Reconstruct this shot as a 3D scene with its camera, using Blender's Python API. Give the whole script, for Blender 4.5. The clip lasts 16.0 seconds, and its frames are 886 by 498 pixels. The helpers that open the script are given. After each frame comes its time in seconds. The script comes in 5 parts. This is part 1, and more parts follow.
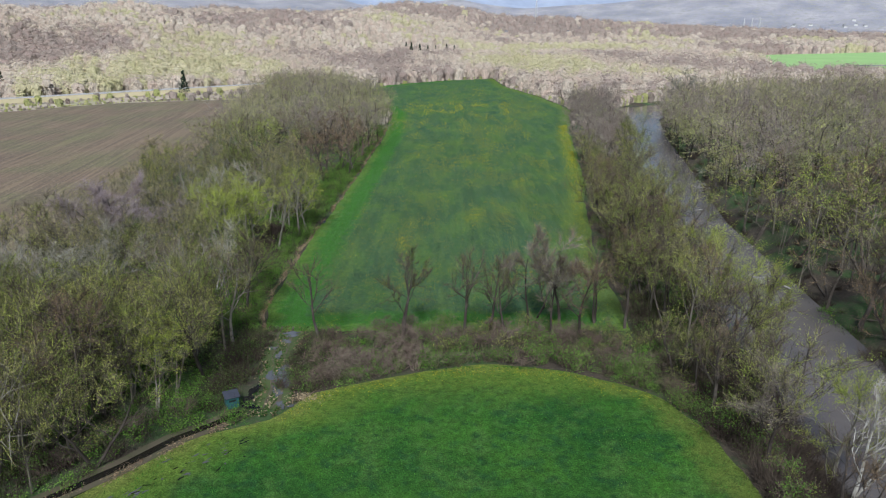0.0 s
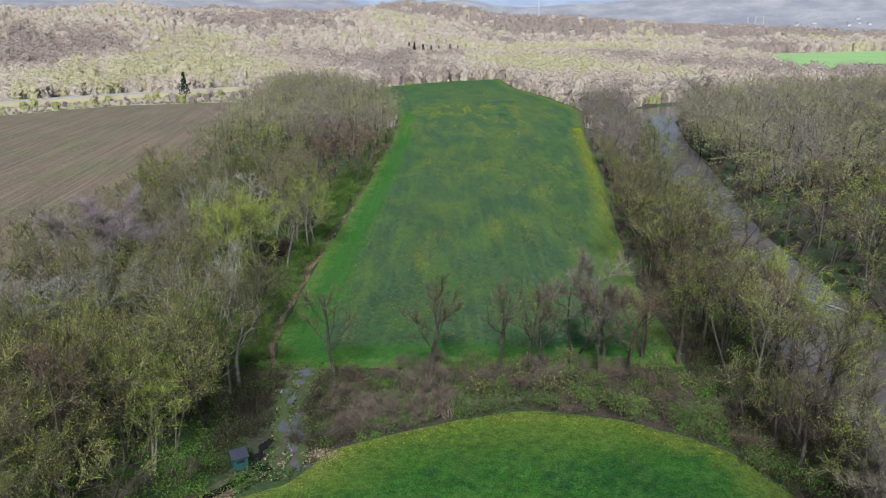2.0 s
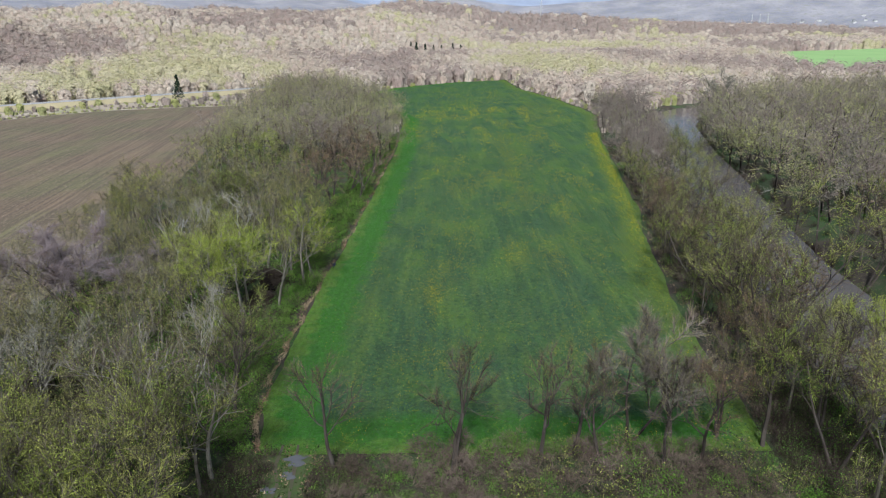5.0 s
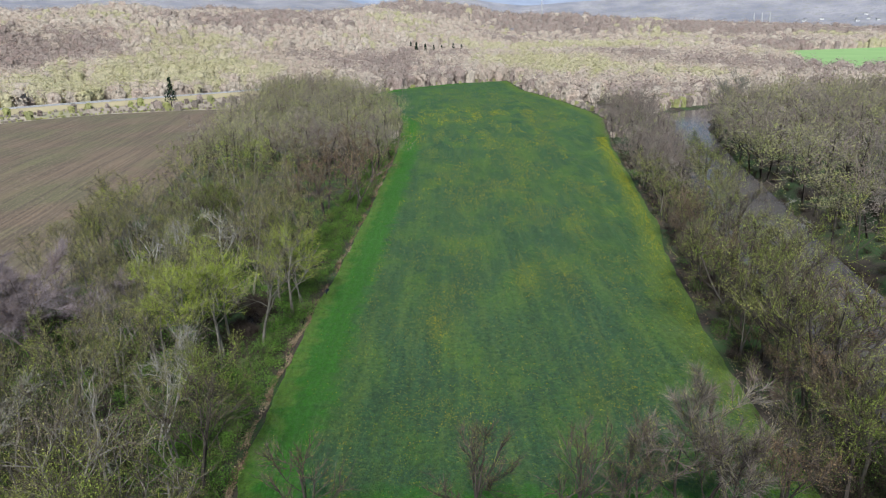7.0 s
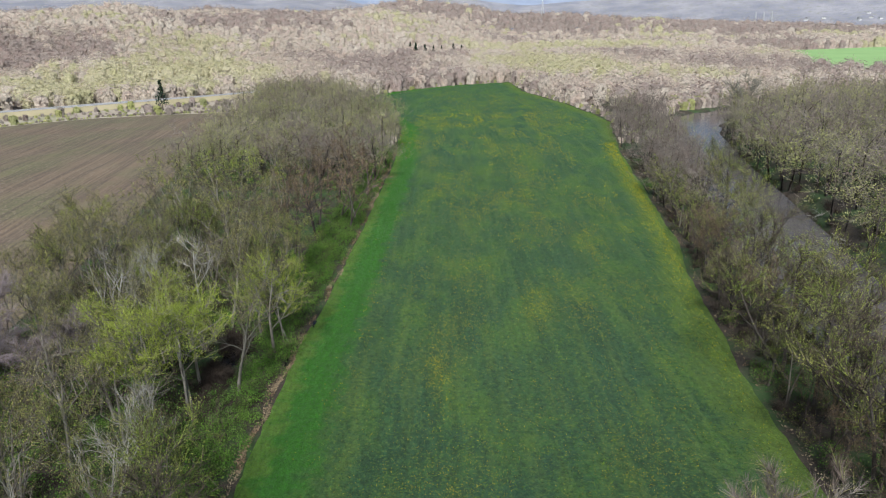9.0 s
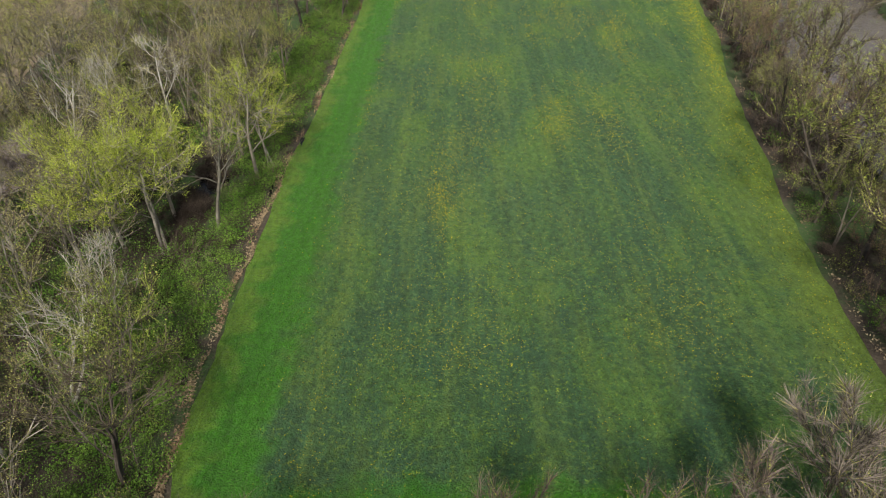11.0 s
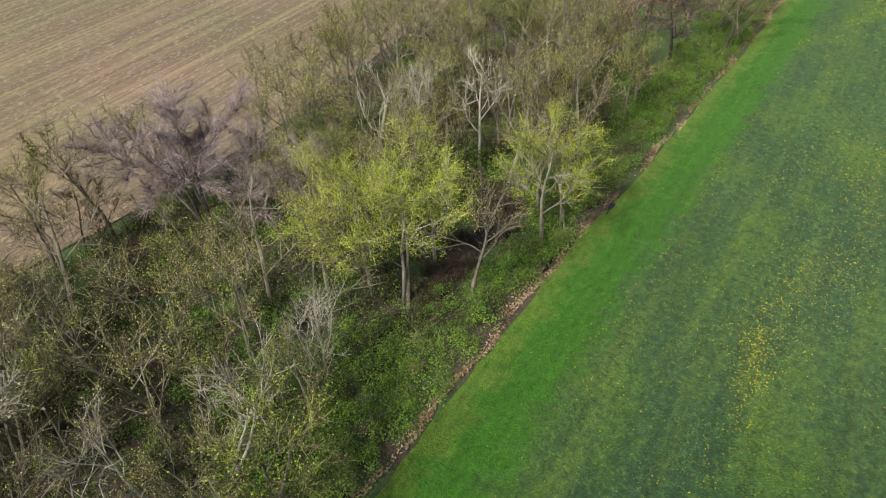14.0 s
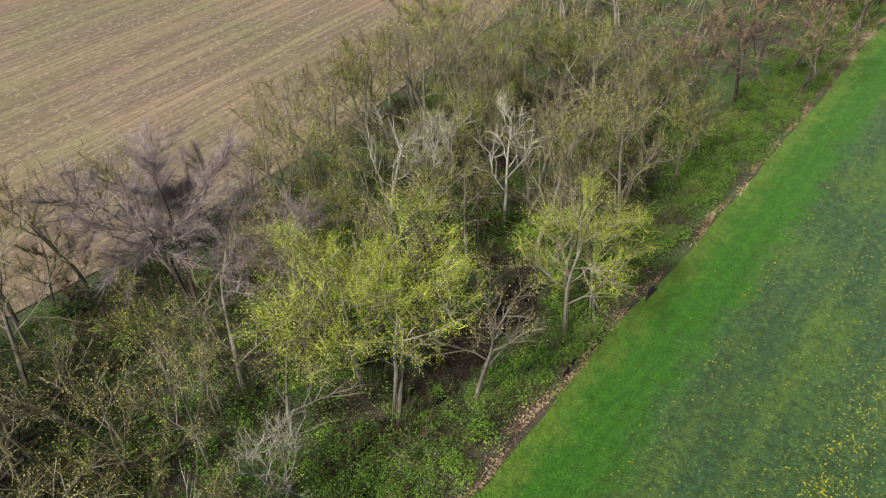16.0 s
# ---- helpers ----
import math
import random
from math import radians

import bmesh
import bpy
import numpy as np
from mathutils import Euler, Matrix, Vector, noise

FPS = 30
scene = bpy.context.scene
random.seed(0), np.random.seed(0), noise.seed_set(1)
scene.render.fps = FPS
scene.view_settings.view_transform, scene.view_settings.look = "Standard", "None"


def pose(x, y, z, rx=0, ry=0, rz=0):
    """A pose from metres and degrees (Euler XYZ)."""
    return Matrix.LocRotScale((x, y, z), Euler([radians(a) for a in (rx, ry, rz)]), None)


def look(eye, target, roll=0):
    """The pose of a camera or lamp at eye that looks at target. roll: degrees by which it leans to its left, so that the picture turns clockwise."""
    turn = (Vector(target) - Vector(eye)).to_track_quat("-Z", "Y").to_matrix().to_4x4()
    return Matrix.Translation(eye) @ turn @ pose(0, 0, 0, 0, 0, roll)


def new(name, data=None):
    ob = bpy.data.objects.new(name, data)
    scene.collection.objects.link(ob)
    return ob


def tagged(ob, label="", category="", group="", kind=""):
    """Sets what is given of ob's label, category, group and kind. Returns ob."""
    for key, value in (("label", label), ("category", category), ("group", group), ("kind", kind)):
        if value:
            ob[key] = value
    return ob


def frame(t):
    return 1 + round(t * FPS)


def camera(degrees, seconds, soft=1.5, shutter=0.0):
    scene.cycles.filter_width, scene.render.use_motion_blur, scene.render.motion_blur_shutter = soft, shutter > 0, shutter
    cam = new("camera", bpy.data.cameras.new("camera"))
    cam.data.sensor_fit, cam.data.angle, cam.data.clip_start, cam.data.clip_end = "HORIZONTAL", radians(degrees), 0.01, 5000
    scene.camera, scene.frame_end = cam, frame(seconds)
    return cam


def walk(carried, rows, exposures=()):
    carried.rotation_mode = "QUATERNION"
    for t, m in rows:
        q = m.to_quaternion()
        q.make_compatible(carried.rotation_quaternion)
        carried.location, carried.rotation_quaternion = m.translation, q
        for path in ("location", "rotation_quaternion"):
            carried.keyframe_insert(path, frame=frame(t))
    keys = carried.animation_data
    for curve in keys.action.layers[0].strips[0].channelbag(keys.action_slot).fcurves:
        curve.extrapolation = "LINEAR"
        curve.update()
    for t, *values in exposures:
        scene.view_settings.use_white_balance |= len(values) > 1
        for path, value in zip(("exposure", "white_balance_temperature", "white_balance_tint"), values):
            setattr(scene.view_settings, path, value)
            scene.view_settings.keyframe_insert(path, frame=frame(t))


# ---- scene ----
cam = camera(65.0, 16.0, 1.15)
METRES, EYE, TILT, LEAN, TURN = 110.0, 46.0, -18.0, 0.0, 0.0
ROWS = [
    (0.0, 0.0, 0.0, 0.0, -0.0, 0.0, 0.0),
    (0.5, -0.012, 0.0246, 0.0082, 0.02, -0.0, 0.04),
    (1.0, -0.022, 0.0501, 0.0167, 0.03, -0.02, 0.07),
    (1.5, -0.0304, 0.0765, 0.0254, 0.05, -0.04, 0.11),
    (2.0, -0.0374, 0.1037, 0.034, 0.07, -0.04, 0.17),
    (2.5, -0.043, 0.1316, 0.0424, 0.09, -0.05, 0.24),
    (3.0, -0.0478, 0.16, 0.0512, 0.11, -0.06, 0.29),
    (3.5, -0.0517, 0.189, 0.06, 0.13, -0.07, 0.33),
    (4.0, -0.0549, 0.2181, 0.0692, 0.16, -0.07, 0.36),
    (6.5, -0.0652, 0.3663, 0.1176, 0.23, -0.11, 0.57),
    (7.0, -0.0661, 0.3961, 0.1276, 0.24, -0.11, 0.61),
    (7.5, -0.0667, 0.4261, 0.1376, 0.25, -0.12, 0.64),
    (8.0, -0.0669, 0.4559, 0.1477, 0.25, -0.13, 0.67),
    (8.5, -0.0672, 0.486, 0.1576, 0.25, -0.13, 0.7),
    (9.0, -0.067, 0.516, 0.1673, 0.26, -0.11, 0.74),
    (9.2, -0.067, 0.5275, 0.1700, 0.26, -0.80, 0.75),
    (9.5, -0.0671, 0.5447, 0.1753, 0.25, -4.29, 0.75),
    (10.0, -0.0664, 0.5738, 0.1847, 0.25, -11.17, 0.87),
    (10.2, -0.0665, 0.5862, 0.1888, 0.30, -13.95, 0.80),
    (12.3, -0.0673, 0.716, 0.2315, 5.02, -19.70, -0.40),
    (12.5, -0.0674, 0.7284, 0.2356, 8.31, -19.81, -1.34),
    (13.0, -0.0685, 0.7601, 0.2451, 16.57, -20.18, -3.79),
    (13.5, -0.0705, 0.7911, 0.2552, 24.77, -20.96, -6.14),
    (14.0, -0.0743, 0.8219, 0.2671, 31.37, -21.99, -8.0),
    (14.5, -0.0803, 0.8519, 0.2778, 35.78, -22.75, -9.13),
    (15.0, -0.0897, 0.8802, 0.2904, 36.22, -23.12, -9.43),
    (15.5, -0.1009, 0.908, 0.3004, 36.17, -23.19, -9.52),
    (16.0, -0.1135, 0.9347, 0.3088, 36.42, -23.2, -9.66),
]
walk(cam, [(t, pose(0, 0, EYE, TILT, LEAN, TURN) @ pose(METRES * x, METRES * y, METRES * z, 90 + pitch, roll, yaw)) for t, x, y, z, yaw, pitch, roll in ROWS],
     [(0.0, 0.28, 5650, 9), (9.0, 0.26, 5780, 9), (10.2, 0.45, 6400, 10), (12.3, 0.74, 6800, 10), (16.0, 0.77, 6800, 10)])

# ---- world and sun: bright broken cloud, sun high behind the camera ----
SUN_ELEV, SUN_AZ = 46.0, 186.0
world = bpy.data.worlds.new("world")
scene.world = world
world.use_nodes = True
wn = world.node_tree.nodes
sky = wn.new("ShaderNodeTexSky")
sky.sky_type, sky.sun_disc = "NISHITA", False
sky.sun_elevation, sky.sun_rotation = radians(SUN_ELEV), radians(SUN_AZ)
sky.dust_density, sky.air_density = 3.0, 1.0
wn["Background"].inputs["Strength"].default_value = 0.066
world.node_tree.links.new(sky.outputs[0], wn["Background"].inputs["Color"])
sun = new("sun", bpy.data.lights.new("sun", "SUN"))
sun.data.energy, sun.data.angle, sun.data.color = 3.8, radians(9), (1.0, 0.95, 0.87)
az, el = radians(SUN_AZ), radians(SUN_ELEV)
sun_from = Vector((math.sin(az) * math.cos(el), math.cos(az) * math.cos(el), math.sin(el)))
sun.matrix_world = look(sun_from * 400, (0, 0, 0))


# ---- materials ----
def node_mat(name):
    m = bpy.data.materials.new(name)
    m.use_nodes = True
    return m, m.node_tree.nodes, m.node_tree.links, m.node_tree.nodes["Principled BSDF"]


def noise_fac(nodes, links, scale, detail=4.0, stretch=(1, 1, 1), turn=0.0, low=0.35, high=0.65, rough=0.55):
    """Noise over the world's metres, as a factor from 0 to 1."""
    geo = nodes.new("ShaderNodeNewGeometry")
    mp = nodes.new("ShaderNodeMapping")
    mp.vector_type = "TEXTURE"
    mp.inputs["Scale"].default_value = tuple(1 / k for k in stretch)
    mp.inputs["Rotation"].default_value = (0, 0, turn)
    links.new(geo.outputs["Position"], mp.inputs["Vector"])
    nz = nodes.new("ShaderNodeTexNoise")
    nz.inputs["Scale"].default_value, nz.inputs["Detail"].default_value = scale, detail
    nz.inputs["Roughness"].default_value = rough
    links.new(mp.outputs[0], nz.inputs["Vector"])
    rg = nodes.new("ShaderNodeMapRange")
    rg.inputs["From Min"].default_value, rg.inputs["From Max"].default_value = low, high
    links.new(nz.outputs["Fac"], rg.inputs["Value"])
    return rg.outputs[0]


def mixed(nodes, links, fac, a, b):
    """A colour mix; a and b are colours or sockets."""
    mx = nodes.new("ShaderNodeMix")
    mx.data_type = "RGBA"
    for sock, v in ((mx.inputs["Factor"], fac), (mx.inputs["A"], a), (mx.inputs["B"], b)):
        if isinstance(v, bpy.types.NodeSocket):
            links.new(v, sock)
        elif isinstance(v, tuple):
            sock.default_value = (*v, 1)
        else:
            sock.default_value = v
    return mx.outputs["Result"]


def scaled(nodes, links, fac, low, high):
    rg = nodes.new("ShaderNodeMapRange")
    rg.inputs["To Min"].default_value, rg.inputs["To Max"].default_value = low, high
    links.new(fac, rg.inputs["Value"])
    return rg.outputs[0]


def valued(nodes, links, colour, value):
    hs = nodes.new("ShaderNodeHueSaturation")
    links.new(colour, hs.inputs["Color"])
    links.new(value, hs.inputs["Value"])
    return hs.outputs[0]


def bumped(nodes, links, bsdf, fac, strength, distance):
    bp = nodes.new("ShaderNodeBump")
    bp.inputs["Strength"].default_value, bp.inputs["Distance"].default_value = strength, distance
    links.new(fac, bp.inputs["Height"])
    links.new(bp.outputs[0], bsdf.inputs["Normal"])


def plant_mat(name, c1, c2, c3, patch=0.12, rough=0.85, spread=0.5, thin=0.0):
    """Leaves, twigs and bark: two tones in patches from tree to tree, a third in smaller ones, and each piece a little lighter or darker."""
    m, nodes, links, bsdf = node_mat(name)
    col = mixed(nodes, links, noise_fac(nodes, links, patch, 1.0, low=0.38, high=0.62), c1, c2)
    col = mixed(nodes, links, noise_fac(nodes, links, patch * 2.7, 2.0, low=0.5, high=0.72), col, c3)
    geo = nodes.new("ShaderNodeNewGeometry")
    info = nodes.new("ShaderNodeObjectInfo")
    col = valued(nodes, links, col, scaled(nodes, links, geo.outputs["Random Per Island"], 1 - spread, 1 + spread))
    col = valued(nodes, links, col, scaled(nodes, links, info.outputs["Random"], 0.82, 1.18))
    links.new(col, bsdf.inputs["Base Color"])
    bsdf.inputs["Roughness"].default_value = rough
    bsdf.inputs["Specular IOR Level"].default_value = 0.2
    if thin:
        tr = nodes.new("ShaderNodeBsdfTranslucent")
        links.new(col, tr.inputs["Color"])
        ms = nodes.new("ShaderNodeMixShader")
        ms.inputs[0].default_value = thin
        links.new(bsdf.outputs[0], ms.inputs[1])
        links.new(tr.outputs[0], ms.inputs[2])
        links.new(ms.outputs[0], nodes["Material Output"].inputs["Surface"])
    return m


def plain_mat(name, colour, rough=0.6, metal=0.0, dirt=None, scale=3.0):
    m, nodes, links, bsdf = node_mat(name)
    dirt = dirt or tuple(c * 0.6 for c in colour)
    links.new(mixed(nodes, links, scaled(nodes, links, noise_fac(nodes, links, scale), 0, 0.6), colour, dirt), bsdf.inputs["Base Color"])
    bsdf.inputs["Roughness"].default_value, bsdf.inputs["Metallic"].default_value = rough, metal
    return m


BARK_DARK = plant_mat("bark_dark", (0.0396, 0.0324, 0.0274), (0.0648, 0.054, 0.0446), (0.0936, 0.0828, 0.072), 0.3, spread=0.25)
BARK_GREY = plant_mat("bark_grey", (0.108, 0.0972, 0.0756), (0.1584, 0.144, 0.1152), (0.0792, 0.0684, 0.054), 0.3, spread=0.3)
BARK_PALE = plant_mat("bark_pale", (0.15, 0.138, 0.112), (0.225, 0.21, 0.175), (0.10, 0.09, 0.072), 0.4, spread=0.25)
BARK_WHITE = plant_mat("bark_white", (0.3024, 0.2952, 0.2592), (0.3744, 0.3672, 0.3312), (0.1944, 0.18, 0.144), 0.8, spread=0.2)
TWIG_GREY = plant_mat("twig_grey", (0.095, 0.078, 0.056), (0.132, 0.113, 0.083), (0.095, 0.069, 0.050), spread=0.75)
TWIG_MIST = plant_mat("twig_mist", (0.15, 0.128, 0.104), (0.195, 0.172, 0.144), (0.148, 0.115, 0.093), spread=0.75)
TWIG_BRUSH = plant_mat("twig_brush", (0.050, 0.038, 0.029), (0.078, 0.061, 0.046), (0.04, 0.03, 0.024), spread=0.5)
TWIG_PURPLE = plant_mat("twig_purple", (0.235, 0.195, 0.20), (0.29, 0.25, 0.255), (0.20, 0.155, 0.155), spread=0.4)
TWIG_WHITE = plant_mat("twig_white", (0.288, 0.2736, 0.2304), (0.3456, 0.3312, 0.288), (0.2304, 0.2088, 0.1656), spread=0.35)
TWIG_BROWN = plant_mat("twig_brown", (0.115, 0.088, 0.066), (0.165, 0.132, 0.102), (0.095, 0.07, 0.054), spread=0.5)
BUD_OLIVE = plant_mat("bud_olive", (0.21, 0.26, 0.045), (0.29, 0.30, 0.075), (0.15, 0.21, 0.035), spread=0.75, thin=0.25)
BUD_TAN = plant_mat("bud_tan", (0.26, 0.255, 0.08), (0.30, 0.285, 0.11), (0.195, 0.23, 0.058), spread=0.75, thin=0.25)
BUD_SILVER = plant_mat("bud_silver", (0.2448, 0.2376, 0.1728), (0.288, 0.2808, 0.2088), (0.2088, 0.216, 0.1296), spread=0.35, thin=0.2)
BUD_YELLOW = plant_mat("bud_yellow", (0.30, 0.37, 0.05), (0.38, 0.43, 0.075), (0.22, 0.30, 0.04), 0.35, spread=0.45, thin=0.3)
BUD_RUST = plant_mat("bud_rust", (0.1728, 0.1224, 0.0612), (0.2016, 0.1512, 0.0756), (0.1656, 0.1044, 0.0648), spread=0.75, thin=0.2)
WEED_LEAF = plant_mat("weed_leaf", (0.10, 0.185, 0.02), (0.145, 0.205, 0.024), (0.075, 0.155, 0.018), 0.2, spread=0.4, thin=0.2)
LEAF_GREEN = plant_mat("leaf_green", (0.10, 0.20, 0.028), (0.14, 0.24, 0.038), (0.07, 0.15, 0.024), 0.25, spread=0.5, thin=0.25)
LEAF_PINE = plant_mat("leaf_pine", (0.0216, 0.0432, 0.0216), (0.0288, 0.0504, 0.0252), (0.018, 0.036, 0.0216), spread=0.4)
STRAW = plant_mat("straw", (0.3024, 0.2448, 0.1548), (0.2088, 0.1512, 0.09), (0.1368, 0.0792, 0.0468), 0.06, spread=0.5)
LEAF_DARK = plant_mat("leaf_dark", (0.045, 0.085, 0.02), (0.08, 0.11, 0.028), (0.105, 0.11, 0.038), 0.3, spread=0.75, thin=0.25)
FLOWER = plant_mat("flower_yellow", (0.52, 0.46, 0.02), (0.44, 0.42, 0.024), (0.32, 0.36, 0.03), 0.5, spread=0.3)
CROP_LEAF = plant_mat("crop_leaf", (0.0288, 0.072, 0.036), (0.054, 0.126, 0.0252), (0.1008, 0.1656, 0.0288), 0.06, spread=0.45, thin=0.2)
GRASS_LEAF = plant_mat("grass_leaf", (0.0324, 0.108, 0.0144), (0.0504, 0.1368, 0.018), (0.072, 0.144, 0.0216), 0.1, spread=0.45, thin=0.2)


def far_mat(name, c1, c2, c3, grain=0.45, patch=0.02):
    """Crowns far off: pallor of sun and haze in the colour, broad drifts of kind and cloud shade, tone from tree to
    tree, and the grain of twigs and gaps within a crown.
    """
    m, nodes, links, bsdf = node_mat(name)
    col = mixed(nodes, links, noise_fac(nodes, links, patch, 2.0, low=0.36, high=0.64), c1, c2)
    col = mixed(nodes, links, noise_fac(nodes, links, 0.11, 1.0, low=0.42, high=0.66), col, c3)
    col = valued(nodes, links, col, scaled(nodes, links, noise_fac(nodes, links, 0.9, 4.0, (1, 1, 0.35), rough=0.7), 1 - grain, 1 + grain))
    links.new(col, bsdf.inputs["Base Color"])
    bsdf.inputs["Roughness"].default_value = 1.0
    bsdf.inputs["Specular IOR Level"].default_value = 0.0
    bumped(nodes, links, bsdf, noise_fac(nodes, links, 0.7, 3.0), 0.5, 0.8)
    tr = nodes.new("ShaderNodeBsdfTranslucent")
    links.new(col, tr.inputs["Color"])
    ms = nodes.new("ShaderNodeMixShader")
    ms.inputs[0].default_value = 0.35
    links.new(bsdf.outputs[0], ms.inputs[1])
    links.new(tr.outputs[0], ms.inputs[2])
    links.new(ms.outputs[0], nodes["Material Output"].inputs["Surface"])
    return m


# Distant sunlight and haze go into these pale colours; the brown carries cloud shade.
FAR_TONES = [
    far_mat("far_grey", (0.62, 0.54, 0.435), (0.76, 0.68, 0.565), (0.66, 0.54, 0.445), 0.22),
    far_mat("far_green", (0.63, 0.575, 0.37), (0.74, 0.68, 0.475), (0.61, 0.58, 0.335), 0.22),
    far_mat("far_brown_shade", (0.42, 0.355, 0.305), (0.54, 0.46, 0.395), (0.47, 0.37, 0.32), 0.22),
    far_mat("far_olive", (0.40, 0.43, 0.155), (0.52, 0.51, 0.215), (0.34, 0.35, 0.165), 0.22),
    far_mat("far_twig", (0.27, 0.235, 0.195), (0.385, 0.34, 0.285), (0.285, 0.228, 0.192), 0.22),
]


def water_mat(name, colour, rough=0.08):
    m, nodes, links, bsdf = node_mat(name)
    links.new(mixed(nodes, links, noise_fac(nodes, links, 0.08), colour, tuple(c * 0.75 for c in colour)), bsdf.inputs["Base Color"])
    bsdf.inputs["Roughness"].default_value = rough
    bumped(nodes, links, bsdf, noise_fac(nodes, links, 1.3, 3.0), 0.15, 0.05)
    return m


RIVER = water_mat("river_water", (0.125, 0.112, 0.105), 0.15)
DARK_WATER = water_mat("ditch_water", (0.0144, 0.013, 0.0108), 0.05)
# Puddle's grey base stands in for the bright cloud it would reflect.
PUDDLE = water_mat("puddle_water", (0.1224, 0.126, 0.1296), 0.05)


def ground_mat():
    """Leaf litter with moss and low green growth; far off, the floor of the woods."""
    m, nodes, links, bsdf = node_mat("woodland_floor")
    col = mixed(nodes, links, noise_fac(nodes, links, 0.25, 6.0), (0.0324, 0.0259, 0.018), (0.0612, 0.0475, 0.0324))
    col = mixed(nodes, links, noise_fac(nodes, links, 0.09, 6.0, low=0.44, high=0.58), col, (0.034, 0.075, 0.016))
    col = mixed(nodes, links, noise_fac(nodes, links, 2.2, 5.0, low=0.52, high=0.7), col, (0.0864, 0.072, 0.0468))
    links.new(col, bsdf.inputs["Base Color"])
    bsdf.inputs["Roughness"].default_value = 0.95
    bumped(nodes, links, bsdf, noise_fac(nodes, links, 3.0, 6.0), 0.6, 0.15)
    return m


def litter_mat():
    """Dry leaf litter under the open far woods, paled in colour to lift the shade between crowns."""
    m, nodes, links, bsdf = node_mat("lightened_leaf_litter")
    col = mixed(nodes, links, noise_fac(nodes, links, 0.03, 5.0), (0.36, 0.30, 0.225), (0.47, 0.41, 0.31))
    col = mixed(nodes, links, noise_fac(nodes, links, 0.012, 4.0, low=0.5, high=0.65), col, (0.25, 0.27, 0.12))
    links.new(col, bsdf.inputs["Base Color"])
    bsdf.inputs["Roughness"].default_value = 0.95
    return m


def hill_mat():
    m, nodes, links, bsdf = node_mat("hazy_mountain_woods")
    # Blue haze of distance and broad sunlit patches, mixed into the base colour.
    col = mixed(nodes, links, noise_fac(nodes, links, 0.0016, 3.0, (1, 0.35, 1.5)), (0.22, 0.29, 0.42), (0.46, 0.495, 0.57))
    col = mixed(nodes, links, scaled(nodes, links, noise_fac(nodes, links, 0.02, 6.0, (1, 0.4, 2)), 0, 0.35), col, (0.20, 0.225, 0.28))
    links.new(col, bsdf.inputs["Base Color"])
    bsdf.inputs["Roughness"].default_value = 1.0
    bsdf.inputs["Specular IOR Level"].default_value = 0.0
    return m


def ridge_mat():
    m, nodes, links, bsdf = node_mat("hazy_wooded_ridge")
    # Bluish greys put haze and cloud shade into the ridge's colour.
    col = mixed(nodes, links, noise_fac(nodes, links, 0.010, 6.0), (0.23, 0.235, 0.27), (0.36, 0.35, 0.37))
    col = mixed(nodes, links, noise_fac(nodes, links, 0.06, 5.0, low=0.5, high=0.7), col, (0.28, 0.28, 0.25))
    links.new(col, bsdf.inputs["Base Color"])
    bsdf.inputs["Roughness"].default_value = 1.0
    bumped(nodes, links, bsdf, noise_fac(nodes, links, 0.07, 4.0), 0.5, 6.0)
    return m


def edge_fac(nodes, links, side, low, high):
    """1 at a field's edge to 0 inside; the mesh carries its metres from the left and from the right edge."""
    uv = nodes.new("ShaderNodeUVMap")
    uv.uv_map = "edges"
    sp = nodes.new("ShaderNodeSeparateXYZ")
    links.new(uv.outputs[0], sp.inputs[0])
    wob = scaled(nodes, links, noise_fac(nodes, links, 0.35, 3.0), -1.2, 1.2)
    ad = nodes.new("ShaderNodeMath")
    links.new(sp.outputs[side], ad.inputs[0])
    links.new(wob, ad.inputs[1])
    rg = nodes.new("ShaderNodeMapRange")
    rg.inputs["From Min"].default_value, rg.inputs["From Max"].default_value = low, high
    rg.inputs["To Min"].default_value, rg.inputs["To Max"].default_value = 1.0, 0.0
    links.new(ad.outputs[0], rg.inputs["Value"])
    return rg.outputs[0]


